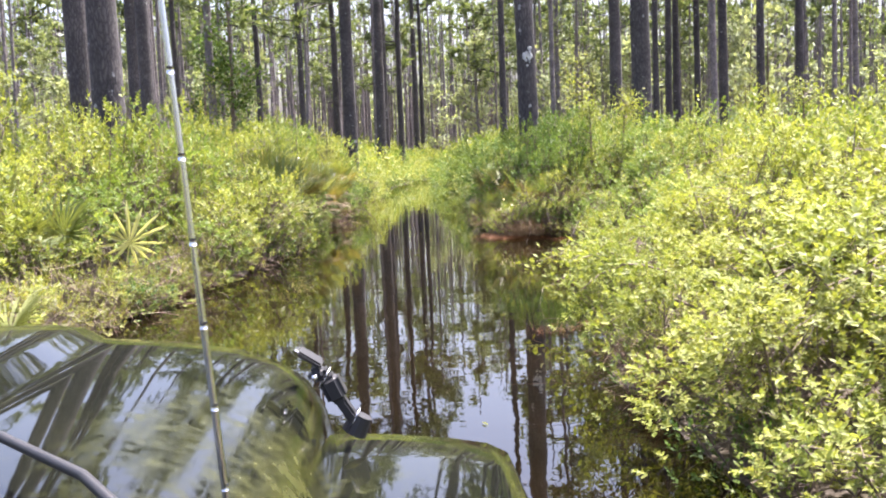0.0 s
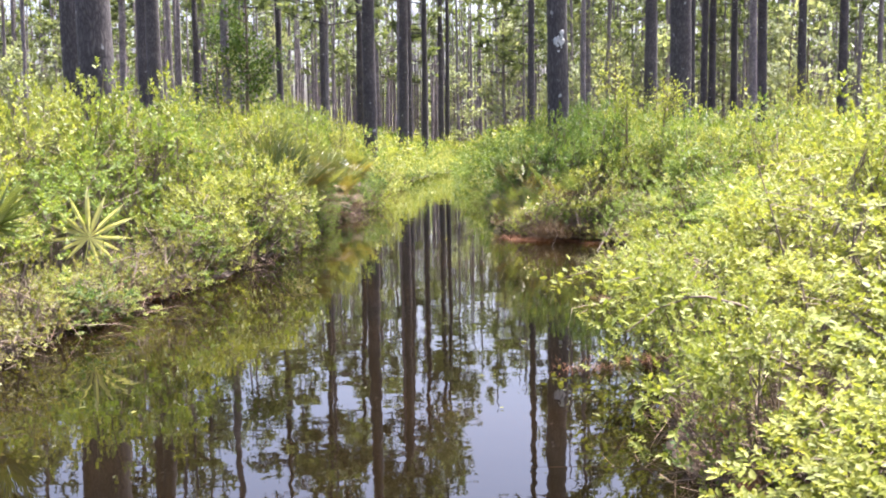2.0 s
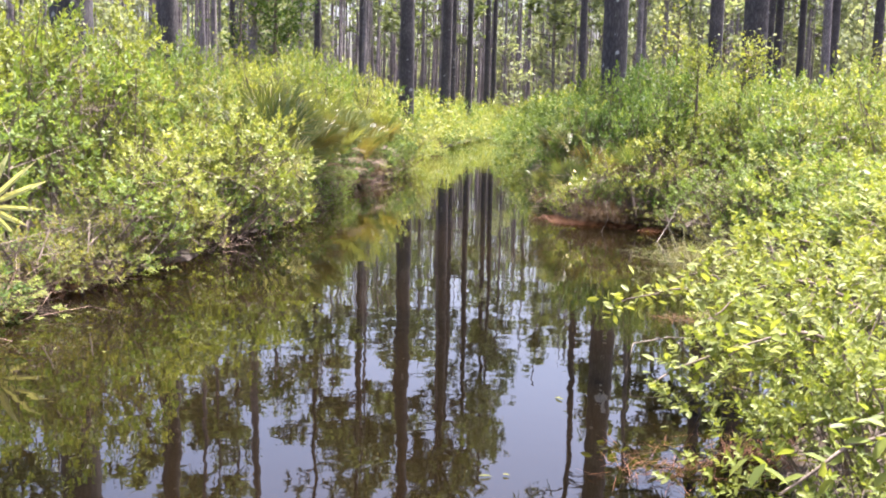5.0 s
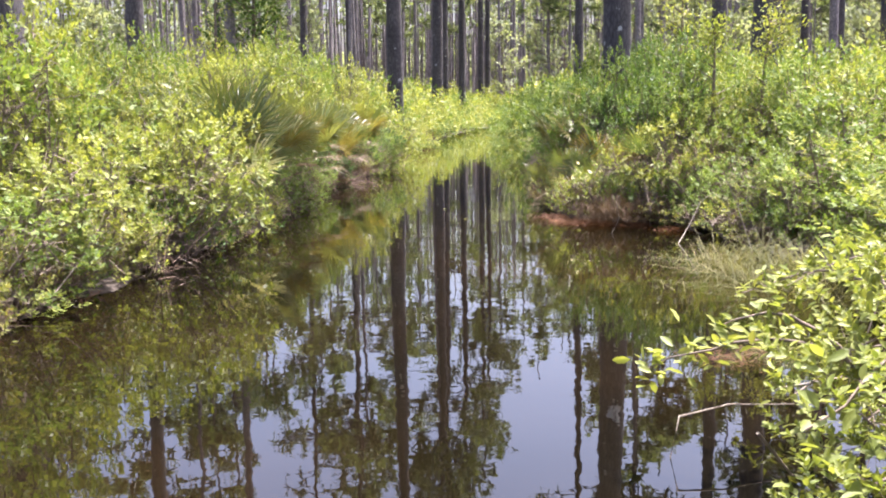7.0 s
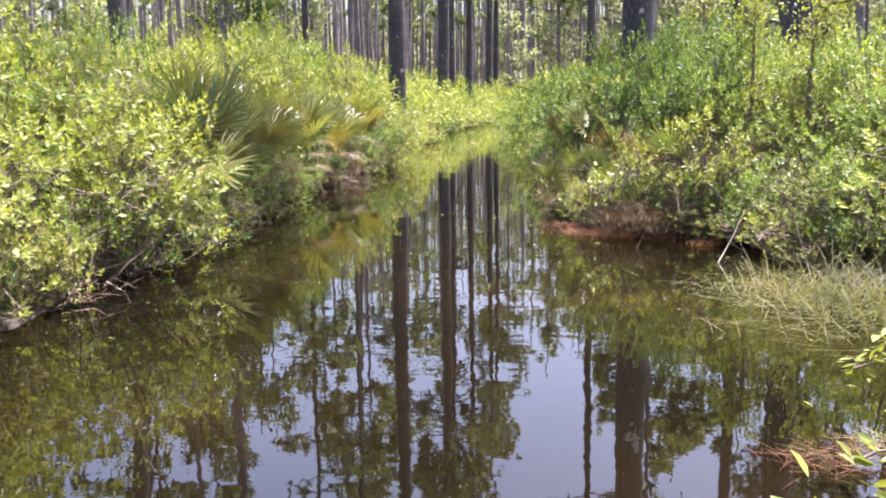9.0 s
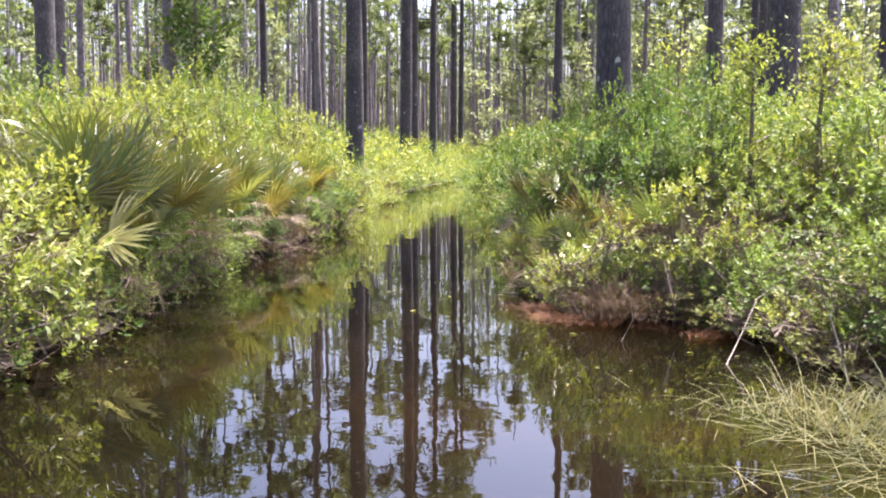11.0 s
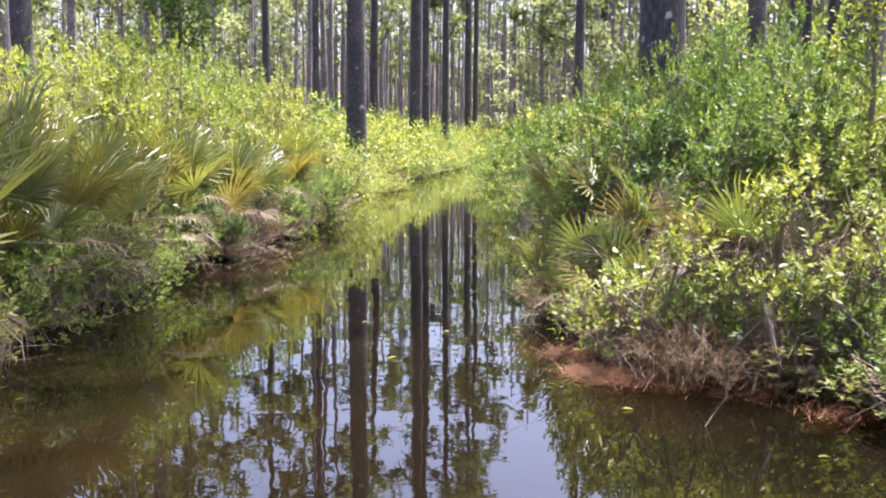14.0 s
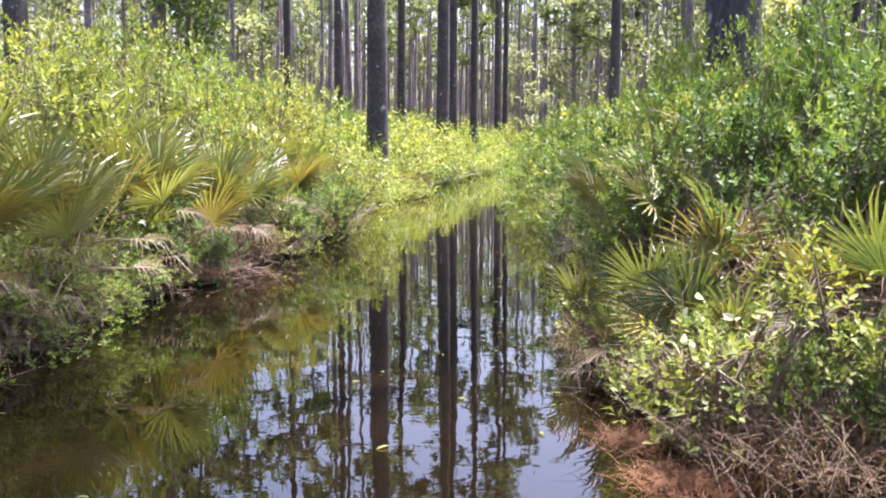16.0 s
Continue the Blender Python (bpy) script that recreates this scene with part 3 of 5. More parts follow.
for y in np.arange(12.2, 23.5, 0.5):
    put_shrub(LOW_GREEN, float(bank(RIGHT, y)) + rng.uniform(-0.05, 0.25) + (0.15 if y > 16 else 0.0), y, rng.uniform(0.28, 0.5), rng.uniform(0.7, 1.0), 0, -rng.uniform(0, 15))
# understorey further off
for y in np.arange(23.5, 62.0, 1.1):
    for side, table in ((-1, LEFT), (1, RIGHT)):
        e = float(bank(table, y)) if y < 56 else 5.2
        for k in range(2):
            behind(e + side * (rng.uniform(-0.1, 0.25) - (0.3 if y > 29 else 0.0)), y + rng.uniform(-0.5, 0.5), rng.uniform(0.55, 0.95), 0.7, int(rng.random() < (0.25 if side < 0 else 0.75)))
            behind(e + side * rng.uniform(0.3, 0.65), y + rng.uniform(-0.5, 0.5), rng.uniform(1.0, 1.5), 0.85, int(rng.random() < (0.35 if side < 0 else 0.7)))
        for off in np.arange(0.9, 4.8 if y < 45 else 7.0, 1.1):
            behind(e + side * (off + rng.uniform(-0.25, 0.25)), y + rng.uniform(-0.4, 0.4), (1.45 if off < 1 else 1.75) * rng.uniform(0.8, 1.15), 1.1, int(rng.random() < (0.3 if side < 0 else 0.6)))
for y in np.arange(30.5, 55.0, 0.45):          # low growth hanging over the water's edge
    behind(float(bank(LEFT, y)) - rng.uniform(-0.2, 0.3), y, rng.uniform(0.45, 0.8), 0.6, int(34 < y < 42 or rng.random() < 0.3))
for x in np.arange(0.0, 12.0, 0.6):
    for k in range(3):
        behind(x + rng.uniform(-0.3, 0.3), 56.0 + 0.9 * k + rng.uniform(-0.3, 0.3), (0.7, 1.4, 1.8)[k] * rng.uniform(0.8, 1.2), 1.0, 0)
for i in range(240):
    y = rng.uniform(6, 80)
    side = -1 if rng.random() < 0.5 else 1
    e = float(bank(LEFT if side < 0 else RIGHT, y))
    behind(e + side * (4.6 + rng.uniform(0, 1) ** 1.3 * (6 + y * 0.55)), y, rng.uniform(1.1, 1.9), rng.uniform(1.0, 1.5), int(rng.random() < 0.5))


for i in range(210):          # open understorey to the sides of the track and behind its start
    side = -1 if rng.random() < 0.5 else 1
    y = rng.uniform(-9, 26)
    behind(float(bank(LEFT if side < 0 else RIGHT, y)) + side * rng.uniform(4.8, 15), y, rng.uniform(0.8, 1.5), rng.uniform(1.0, 1.5), int(rng.random() < 0.5))
for y in np.arange(-8.0, 2.0, 1.0):
    for side in (-1, 1):
        for off in (1.0, 2.0, 3.2, 4.4):
            behind(float(bank(LEFT if side < 0 else RIGHT, y)) + side * (off + rng.uniform(-0.2, 0.2)), y + rng.uniform(-0.3, 0.3), rng.uniform(0.8, 1.3), 1.1, int(rng.random() < 0.3))


def build_understorey(tone, mat, label):
    vs, fs, n = [], [], 0
    protos = [shrub_arrays(np.random.default_rng(600 + tone * 10 + i), 1.35, 0.9, 90, 6, 0.09, False, 0.06)[:2] for i in range(5)]
    coarse = [shrub_arrays(np.random.default_rng(650 + tone * 10 + i), 1.35, 0.9, 34, 5, 0.165, False, 0.06)[:2] for i in range(5)]
    for i, (x, y, h, s, t) in enumerate(UNDER):
        if t != tone:
            continue
        v, f = (coarse if y > 31 or y < 3 or abs(x - 1.5) > 7.5 else protos)[i % 5]
        a = rng.uniform(0, 2 * math.pi)
        c, d = math.cos(a) * s, math.sin(a) * s
        q = np.stack([v[:, 0] * c - v[:, 1] * d + x, v[:, 0] * d + v[:, 1] * c + y, v[:, 2] * h / 1.35 + max(-0.04, float(ground_z(x, y)))], -1)
        vs.append(q)
        fs.append(f + n)
        n += len(q)
    ob = new("understorey", mesh_of("understorey", np.concatenate(vs), np.concatenate(fs), mat))
    tagged(ob, label, "shrubs", kind="stuff")


build_understorey(0, LEAF_BRIGHT, "yellow-green shrubs of the pine understorey")
build_understorey(1, LEAF_MID, "green shrubs of the pine understorey")


# ---- pines ----
def build_pine(seed, height, diam, sides, rings, limbs, tufts, blades, needle, wide, crown_from=0.55, bark=None):
    rg = np.random.default_rng(seed)
    root = tagged(new("pine_tree"), "tall straight pine with grey plated bark and a high thin crown", "tree")
    zs = np.concatenate([[-0.3, 0.0, 0.25, 0.7], np.linspace(1.6, height, rings)])
    bx, by = rg.normal(0, 0.05, 2)
    cx = bx * np.sin(zs / height * 5) + 0.02 * np.sin(zs * 0.9)
    cy = by * np.sin(zs / height * 4)
    rad = diam / 2 * (1 - 0.72 * np.clip(zs / height, 0, 1)) * (1 + 0.28 * np.exp(-np.maximum(zs, 0) / 0.3))
    pts = np.stack([cx, cy, zs], -1)
    v, f = tube(pts.tolist(), rad.tolist(), sides)
    v = np.array(v)
    for i in range(len(zs)):
        v[i * sides:(i + 1) * sides, :2] += rg.normal(0, diam * 0.018, (sides, 2))
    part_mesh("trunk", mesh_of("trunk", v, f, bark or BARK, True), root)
    lz = rg.uniform(crown_from, 0.97, limbs) * height
    th = rg.uniform(0, 2 * math.pi, limbs)
    lr = (0.5 + 2.1 * np.sqrt(np.clip(1 - (lz / height - crown_from) / (1 - crown_from), 0, 1))) * rg.uniform(0.6, 1.1, limbs)
    a = np.stack([np.interp(lz, zs, cx), np.interp(lz, zs, cy), lz], -1)
    b = a + np.stack([np.cos(th) * lr, np.sin(th) * lr, lr * rg.uniform(0.05, 0.5, limbs)], -1)
    m = (a + b) / 2 + np.array([0, 0, -0.12])
    one = np.ones(limbs)
    lv, lf = join(sticks(a, m, one * 0.045, one * 0.03, 3), sticks(m, b, one * 0.03, one * 0.012, 3))
    k = rg.integers(0, limbs, tufts)
    fr = rg.uniform(0.35, 1.05, tufts)[:, None]
    c = a[k] * (1 - fr) + b[k] * fr + rg.normal(0, 0.22, (tufts, 3))
    d = unit(rg.normal(0, 1, (tufts * blades, 3)) + np.array([0, 0, 0.35]))
    base = np.repeat(c, blades, 0) + d * 0.02
    ln = needle * rg.uniform(0.7, 1.2, tufts * blades)
    side = unit(np.cross(d, rg.normal(0, 1, d.shape))) * (wide * 0.5)
    nv = np.stack([base - side, base + side, base + d * ln[:, None]], 1).reshape(-1, 3)
    nf = np.arange(tufts * blades)[:, None] * 3 + [0, 1, 2]
    me = mesh_of("crown", *join((nv, nf), (lv, lf)), NEEDLES)
    me.materials.append(BARK)
    me.polygons.foreach_set("material_index", [0] * len(nf) + [1] * len(lf))
    part_mesh("crown", me, root, kind="stuff")
    return root


NEAR_PINES = Stock([build_pine(200 + i, 19.0, 0.40, 14, 16, 30, 220, 17, 0.36, 0.075) for i in range(3)])
FAR_PINES = Stock([build_pine(300 + i, 17.5, 0.28, 8, 7, 18, 105, 11, 0.52, 0.165, 0.52 + 0.04 * i, BARK_HAZED) for i in range(5)])
SLIM_PINES = Stock([build_pine(400 + i, 12.0, 0.16, 7, 6, 12, 62, 13, 0.45, 0.12, 0.48, BARK_HAZED) for i in range(3)])
PLACED = []
NEAR_TREES = [(0.41, 30.5, 0.44), (3.3, 17.2, 0.36), (6.3, 20.7, 0.46), (-5.1, 27.3, 0.42), (-3.12, 14.9, 0.47), (-4.2, 17.9, 0.44), (8.1, 28.7, 0.4), (1.75, 41.5, 0.42), (2.15, 46.0, 0.42),
              (3.0, 47.5, 0.3), (4.6, 57.8, 0.36), (4.9, 58.5, 0.3), (5.84, 35.4, 0.28), (-7.4, 50, 0.36), (-1.3, 41.7, 0.28), (-3.2, 44.6, 0.32), (14.0, 42.0, 0.34), (14.6, 42.5, 0.36), (16.1, 44.0, 0.34),
              (15.8, 40.0, 0.44), (16.4, 38.0, 0.36), (18.0, 38.0, 0.38), (-4.2, 24.0, 0.36), (-0.02, 60.0, 0.5), (11.6, 36.0, 0.26)]
for x, y, dm in NEAR_TREES:
    NEAR_PINES.put(spun(x, y, float(ground_z(x, y)) - 0.03, rng.uniform(0, 360), dm / 0.40, rng.uniform(0.9, 1.08), rng.uniform(-0.5, 0.5), rng.uniform(-0.5, 0.5)))
    PLACED.append((x, y))
PALE_PINE = NEAR_PINES.obs[1]      # the pine beside the water with a pale patch of lichen
bend_x, bend_y = np.random.default_rng(201).normal(0, 0.05, 2)
for i in range(16):
    bm = bmesh.new()
    rr = rng.uniform(0.015, 0.04)
    an = radians(-90 + rng.uniform(-24, 24)) - PALE_PINE.matrix_basis.to_euler().z
    zz = 2.72 + rng.normal(0, 0.09)
    k = PALE_PINE.matrix_basis.to_scale()
    bmesh.ops.create_uvsphere(bm, u_segments=9, v_segments=5, radius=1.0, matrix=pose(0.181 * math.cos(an) + bend_x * math.sin(zz / k.z / 19 * 5) + 0.02 * math.sin(zz / k.z * 0.9), 0.181 * math.sin(an) + bend_y * math.sin(zz / k.z / 19 * 4), zz / k.z, 0, 0, math.degrees(an)) @ Matrix.Diagonal((0.012, rr, rr * rng.uniform(0.7, 1.5), 1)))
    part("lichen_patch", bm, LICHEN, PALE_PINE)
n = 0
while n < 275:
    y = 26 + 94 * rng.random() ** 0.7
    x = rng.uniform(-1, 1) * (6 + y * 0.55) + 1.5
    lx, rx = (float(bank(LEFT, y)), float(bank(RIGHT, y))) if y < 57 else (3.0, 3.0)
    if lx - 1.2 < x < rx + 1.2 or any((x - a) ** 2 + (y - b) ** 2 < 1.4 for a, b in PLACED):
        continue
    PLACED.append((x, y))
    n += 1
    (SLIM_PINES if rng.random() < 0.4 else FAR_PINES).put(spun(x, y, float(ground_z(x, y)) - 0.03, rng.uniform(0, 360), rng.uniform(0.75, 1.2), rng.uniform(0.88, 1.12), rng.uniform(-0.9, 0.9), rng.uniform(-0.9, 0.9)))


# ---- young broadleaf trees between the pines ----
def build_sapling(seed, mat, height, radius, leaves, leaf, label):
    rg = np.random.default_rng(seed)
    root = tagged(new("young_tree"), label, "tree")
    zs = np.linspace(-0.2, height, 8)
    bend = rg.normal(0, 0.12, 2)
    pts = [(bend[0] * math.sin(z * 0.9), bend[1] * math.sin(z * 0.7), z) for z in zs]
    part_mesh("trunk", mesh_of("trunk", *tube(pts, [0.07 * (1 - 0.85 * i / 7) for i in range(8)], 7), STEM, True), root)
    limbs = 22
    lz = rg.uniform(0.12, 0.98, limbs) * height
    th = rg.uniform(0, 2 * math.pi, limbs)
    lr = radius * rg.uniform(0.5, 1.1, limbs) * (1.05 - 0.7 * (lz / height))
    a = np.stack([np.interp(lz, zs, [p[0] for p in pts]), np.interp(lz, zs, [p[1] for p in pts]), lz], -1)
    b = a + np.stack([np.cos(th) * lr, np.sin(th) * lr, lr * 0.5], -1)
    lv, lf = sticks(a, b, np.full(limbs, 0.02), np.full(limbs, 0.006), 3)
    k = rg.integers(0, limbs, leaves)
    fr = rg.uniform(0.25, 1.05, leaves)[:, None]
    c = a[k] * (1 - fr) + b[k] * fr + rg.normal(0, 0.17, (leaves, 3))
    d = unit(b[k] - a[k]) + rg.normal(0, 0.6, (leaves, 3))
    ln = leaf * rg.uniform(0.7, 1.25, leaves)
    v, f = leaf_arrays(c, d, np.array([0, 0, 1.0]) + rg.normal(0, 0.6, (leaves, 3)), ln, ln * 0.5, False)
    me = mesh_of("crown", *join((v, f), (lv, lf)), mat)
    me.materials.append(STEM)
    me.polygons.foreach_set("material_index", [0] * len(f) + [1] * len(lf))
    part_mesh("crown", me, root, kind="stuff")
    return root


YOUNG_DARK = Stock([build_sapling(500 + i, LEAF_DARK, 6.0, 1.3, 1900, 0.13, "young evergreen tree with dark green leaves among the pines") for i in range(2)])
YOUNG_MID = Stock([build_sapling(510 + i, HAZED_LEAF, 5.5, 1.5, 620, 0.27, "young green broadleaf tree among the pines") for i in range(3)])
YOUNG_BRIGHT = Stock([build_sapling(520 + i, LEAF_BRIGHT, 3.0, 0.7, 1100, 0.07, "young bright green sapling above the shrubs") for i in range(2)])
YOUNG_NEAR = Stock([build_sapling(530 + i, LEAF_BRIGHT, 3.0, 0.75, 2100, 0.068, "slender green sapling standing among the bank shrubs") for i in range(2)])
for x, y, s in ((-2.9, 29.2, 1.1), (-3.6, 30.5, 0.85), (-11.5, 30.0, 0.9)):
    YOUNG_DARK.put(spun(x, y, float(ground_z(x, y)), rng.uniform(0, 360), s))
for x, y, s in ((-3.3, 27.0, 1.15), (5.8, 23.5, 1.03), (-6.8, 21.0, 0.9), (7.6, 26.5, 0.8), (12.6, 29.0, 0.9), (10.0, 24.0, 0.8)):
    YOUNG_BRIGHT.put(spun(x, y, float(ground_z(x, y)), rng.uniform(0, 360), s))
for x, y, s in ((3.7, 14.6, 0.55), (4.2, 14.4, 0.58), (4.3, 9.0, 0.5)):
    YOUNG_NEAR.put(spun(x, y, float(ground_z(x, y)), rng.uniform(0, 360), s))
n = 0
while n < 105:
    y = 38 + 80 * rng.random() ** 0.8
    x = rng.uniform(-1, 1) * (4 + y * 0.52) + 2.0
    if y < 57 and float(bank(LEFT, y)) - 2.5 < x < float(bank(RIGHT, y)) + 2.0:
        continue
    if -0.03 * y < x < 0.085 * y and y < 100:
        continue
    n += 1
    YOUNG_MID.put(spun(x, y, float(ground_z(x, y)), rng.uniform(0, 360), rng.uniform(0.7, 1.35), rng.uniform(0.8, 1.6)))


# ---- far woods that close the view ----
def far_woods():
    rg = np.random.default_rng(99)
    cnt = 34000
    ang = np.where(rg.random(cnt) < 0.62, rg.uniform(-0.65, 0.65, cnt), rg.uniform(-math.pi, math.pi, cnt))
    rad = rg.uniform(118, 150, cnt)
    top = 13.0 + 2.5 * np.sin(ang * 23) + 1.5 * np.sin(ang * 57 + 1)
    top = np.where(np.abs(ang - 0.02) < 0.1, top * 0.72, top)
    z = rg.uniform(0, 1, cnt) ** 0.8 * top
    c = np.stack([np.sin(ang) * rad, 20 + np.cos(ang) * rad, z], -1)
    d = unit(rg.normal(0, 1, (cnt, 3)))
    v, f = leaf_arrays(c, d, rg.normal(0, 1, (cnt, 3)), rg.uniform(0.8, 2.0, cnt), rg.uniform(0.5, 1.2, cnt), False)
    ob = new("far_woods", mesh_of("far_woods", v, f, HAZED_LEAF))
    tagged(ob, "distant green wall of woodland behind the pines", "woods", kind="stuff")
    # slender pines too far to tell apart
    k = 1250
    ang = rg.uniform(-0.62, 0.62, k)
    rad = rg.uniform(78, 140, k)
    foot = np.stack([np.sin(ang) * rad, np.cos(ang) * rad, np.full(k, -0.2)], -1)
    keep = (foot[:, 1] > 60)
    foot = foot[keep]
    k = len(foot)
    h = rg.uniform(12, 19, k)
    head = foot + np.stack([rg.normal(0, 0.25, k), rg.normal(0, 0.25, k), h], -1)
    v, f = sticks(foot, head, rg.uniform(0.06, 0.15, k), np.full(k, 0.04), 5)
    ob = new("far_pine_trunks", mesh_of("far_pine_trunks", v, f, BARK_HAZED))
    tagged(ob, "close stand of slender grey pine trunks far off", "trees", kind="stuff")
    t = 24
    fr = rg.uniform(0.55, 1.0, (k, t))[..., None]
    c = foot[:, None] * (1 - fr) + head[:, None] * fr + rg.normal(0, 0.8, (k, t, 3)) * np.array([1, 1, 0.5])
    c = c.reshape(-1, 3)
    d = unit(rg.normal(0, 1, c.shape))
    v, f = leaf_arrays(c, d, rg.normal(0, 1, c.shape), rg.uniform(0.3, 0.75, len(c)), rg.uniform(0.12, 0.3, len(c)), False)
    ob = new("far_pine_crowns", mesh_of("far_pine_crowns", v, f, NEEDLES))
    tagged(ob, "thin green crowns of the far pines", "trees", kind="stuff")


far_woods()


# ---- saw palmettos ----
def frond_mesh(seed, mat, stalk, fan, segments=20, spread=92.0, droop=0.25, thin=1.0):
    """A fan leaf on its stalk, lying along +y with its face up."""
    rg = np.random.default_rng(seed)
    vs, fs = tube([(0, 0, 0), (0, stalk * 0.5, 0.02), (0, stalk * 0.97, 0)], [0.008, 0.006, 0.005], 4, cap=False)
    vs, fs = [list(p) for p in vs], [tuple(q) for q in fs]
    o = Vector((0, stalk, 0))
    hub = len(vs)
    vs.append(list(o))
    fs += [(8 + k, 8 + (k + 1) % 4, hub) for k in range(4)]
    for i in range(segments):
        a = radians(-spread + 2 * spread * i / (segments - 1) + rg.normal(0, 2.0))
        ln = fan * (0.8 + 0.2 * math.cos(a)) * rg.uniform(0.88, 1.08)
        d = Vector((math.sin(a), math.cos(a), 0))
        sd = Vector((math.cos(a), -math.sin(a), 0))
        w = 0.0095 * thin * rg.uniform(0.85, 1.15) * fan / 0.4
        cup = 0.22 * abs(math.sin(a))
        c1 = o + d * ln * 0.36 + Vector((0, 0, ln * cup * 0.5))
        c2 = o + d * ln * 0.75 + Vector((0, 0, ln * (cup * 0.9 - droop * 0.2)))
        tip = o + d * ln + Vector((0, 0, ln * (cup - droop * rg.uniform(0.5, 1.3))))
        rise = Vector((0, 0, w * 0.6))
        n0 = len(vs)
        vs += [list(p) for p in (c1 - sd * w + rise, c1, c1 + sd * w + rise, c2 - sd * w * 0.7 + rise * 0.7, c2, c2 + sd * w * 0.7 + rise * 0.7, tip)]
        fs += [(hub, n0 + 1, n0), (hub, n0 + 2, n0 + 1)] + [tuple(n0 + k for k in q) for q in ((0, 1, 4, 3), (1, 2, 5, 4), (3, 4, 6), (4, 5, 6))]
    return mesh_of("frond", vs, fs, mat)


GREEN_FANS = [frond_mesh(700 + i, PALM_GREEN, 0.4 + 0.08 * i, 0.5 + 0.04 * i, 25, spread=100.0, droop=0.05 + 0.08 * i, thin=1.1) for i in range(3)]
YELLOW_FANS = [frond_mesh(710 + i, PALM_YELLOW, 0.4, 0.48, 22, spread=95.0, droop=0.1 + 0.15 * i, thin=1.05) for i in range(2)]
DEAD_FANS = [frond_mesh(720 + i, PALM_DEAD, 0.4, 0.34, 14, 60.0, 0.5, 0.8) for i in range(2)]
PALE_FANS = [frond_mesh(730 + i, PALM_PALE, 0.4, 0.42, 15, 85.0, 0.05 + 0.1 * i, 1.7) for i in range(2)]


def build_palmetto(seed, green, yellow, dead, pale, label, up=(34, 82)):
    rg = np.random.default_rng(seed)
    root = tagged(new("palmetto"), label, "palm")
    meshes = [GREEN_FANS[i % 3] for i in range(green)] + [YELLOW_FANS[i % 2] for i in range(yellow)] + [PALE_FANS[i % 2] for i in range(pale)] + [DEAD_FANS[i % 2] for i in range(dead)]
    turn0 = rg.uniform(0, 360)
    for i, me in enumerate(meshes):
        ob = part_mesh("frond", me, root, "dry grey-brown frond" if me in DEAD_FANS else "yellowing frond" if me in YELLOW_FANS else "")
        el = rg.uniform(-35, 10) if me in DEAD_FANS else rg.uniform(*up)
        ob.matrix_basis = pose(0, 0, 0.05, 0, 0, turn0 + i * 137.5 + rg.uniform(-15, 15)) @ pose(0, 0.02, 0, el, rg.uniform(-25, 25), 0) @ Matrix.Scale(rg.uniform(0.85, 1.15), 4)
    return root


PALMS = Stock([build_palmetto(740 + i, 5, 2, 2, 0, "saw palmetto with fanned green fronds on the bank") for i in range(3)])
PALMS_YELLOW = Stock([build_palmetto(750 + i, 3, 4, 3, 0, "saw palmetto with yellowing and dry fronds") for i in range(2)])
PALMS_DRY = Stock([build_palmetto(770 + i, 1, 1, 4, 0, "withered palmetto crown of hanging grey-brown fronds") for i in range(2)])
PALMS_PALE = Stock([build_palmetto(760 + i, 2, 0, 1, 3, "small saw palmetto with pale fronds", (15, 60)) for i in range(2)])
PALM_SPOTS = [
    (PALMS, -2.2, 7.7, 0.4, 0.72), (PALMS, -2.75, 8.4, 0.4, 0.8), (PALMS_PALE, -1.85, 5.3, 0.1, 0.6), (PALMS_PALE, -0.95, 13.0, 0.25, 0.7), (PALMS, -1.25, 13.4, 0.3, 0.8),
    (PALMS, -1.05, 14.2, 0.42, 0.9), (PALMS_YELLOW, -1.35, 14.6, 0.5, 0.9), (PALMS, -0.98, 14.8, 0.42, 0.9), (PALMS, -0.9, 15.3, 0.4, 0.85), (PALMS_YELLOW, -1.3, 15.6, 0.5, 0.9),
    (PALMS, -1.3, 16.3, 0.5, 0.9), (PALMS, -0.95, 16.6, 0.4, 0.85),
]
PALM_SPOTS_FURTHER = [
    (PALMS, -1.22, 17.4, 0.42, 0.9), (PALMS_YELLOW, -1.2, 18.0, 0.5, 0.9), (PALMS, -0.62, 17.5, 0.38, 0.85), (PALMS_YELLOW, -0.85, 18.6, 0.42, 0.85), (PALMS, -0.45, 19.2, 0.3, 0.85),
    (PALMS, -0.38, 19.9, 0.3, 0.8), (PALMS_YELLOW, -0.28, 21.3, 0.32, 0.85), (PALMS_YELLOW, -0.55, 22.0, 0.36, 0.85), (PALMS_YELLOW, -0.15, 22.1, 0.3, 0.8), (PALMS_DRY, -0.78, 17.8, 0.5, 0.8),
    (PALMS_DRY, -0.7, 15.0, 0.3, 0.7),
]
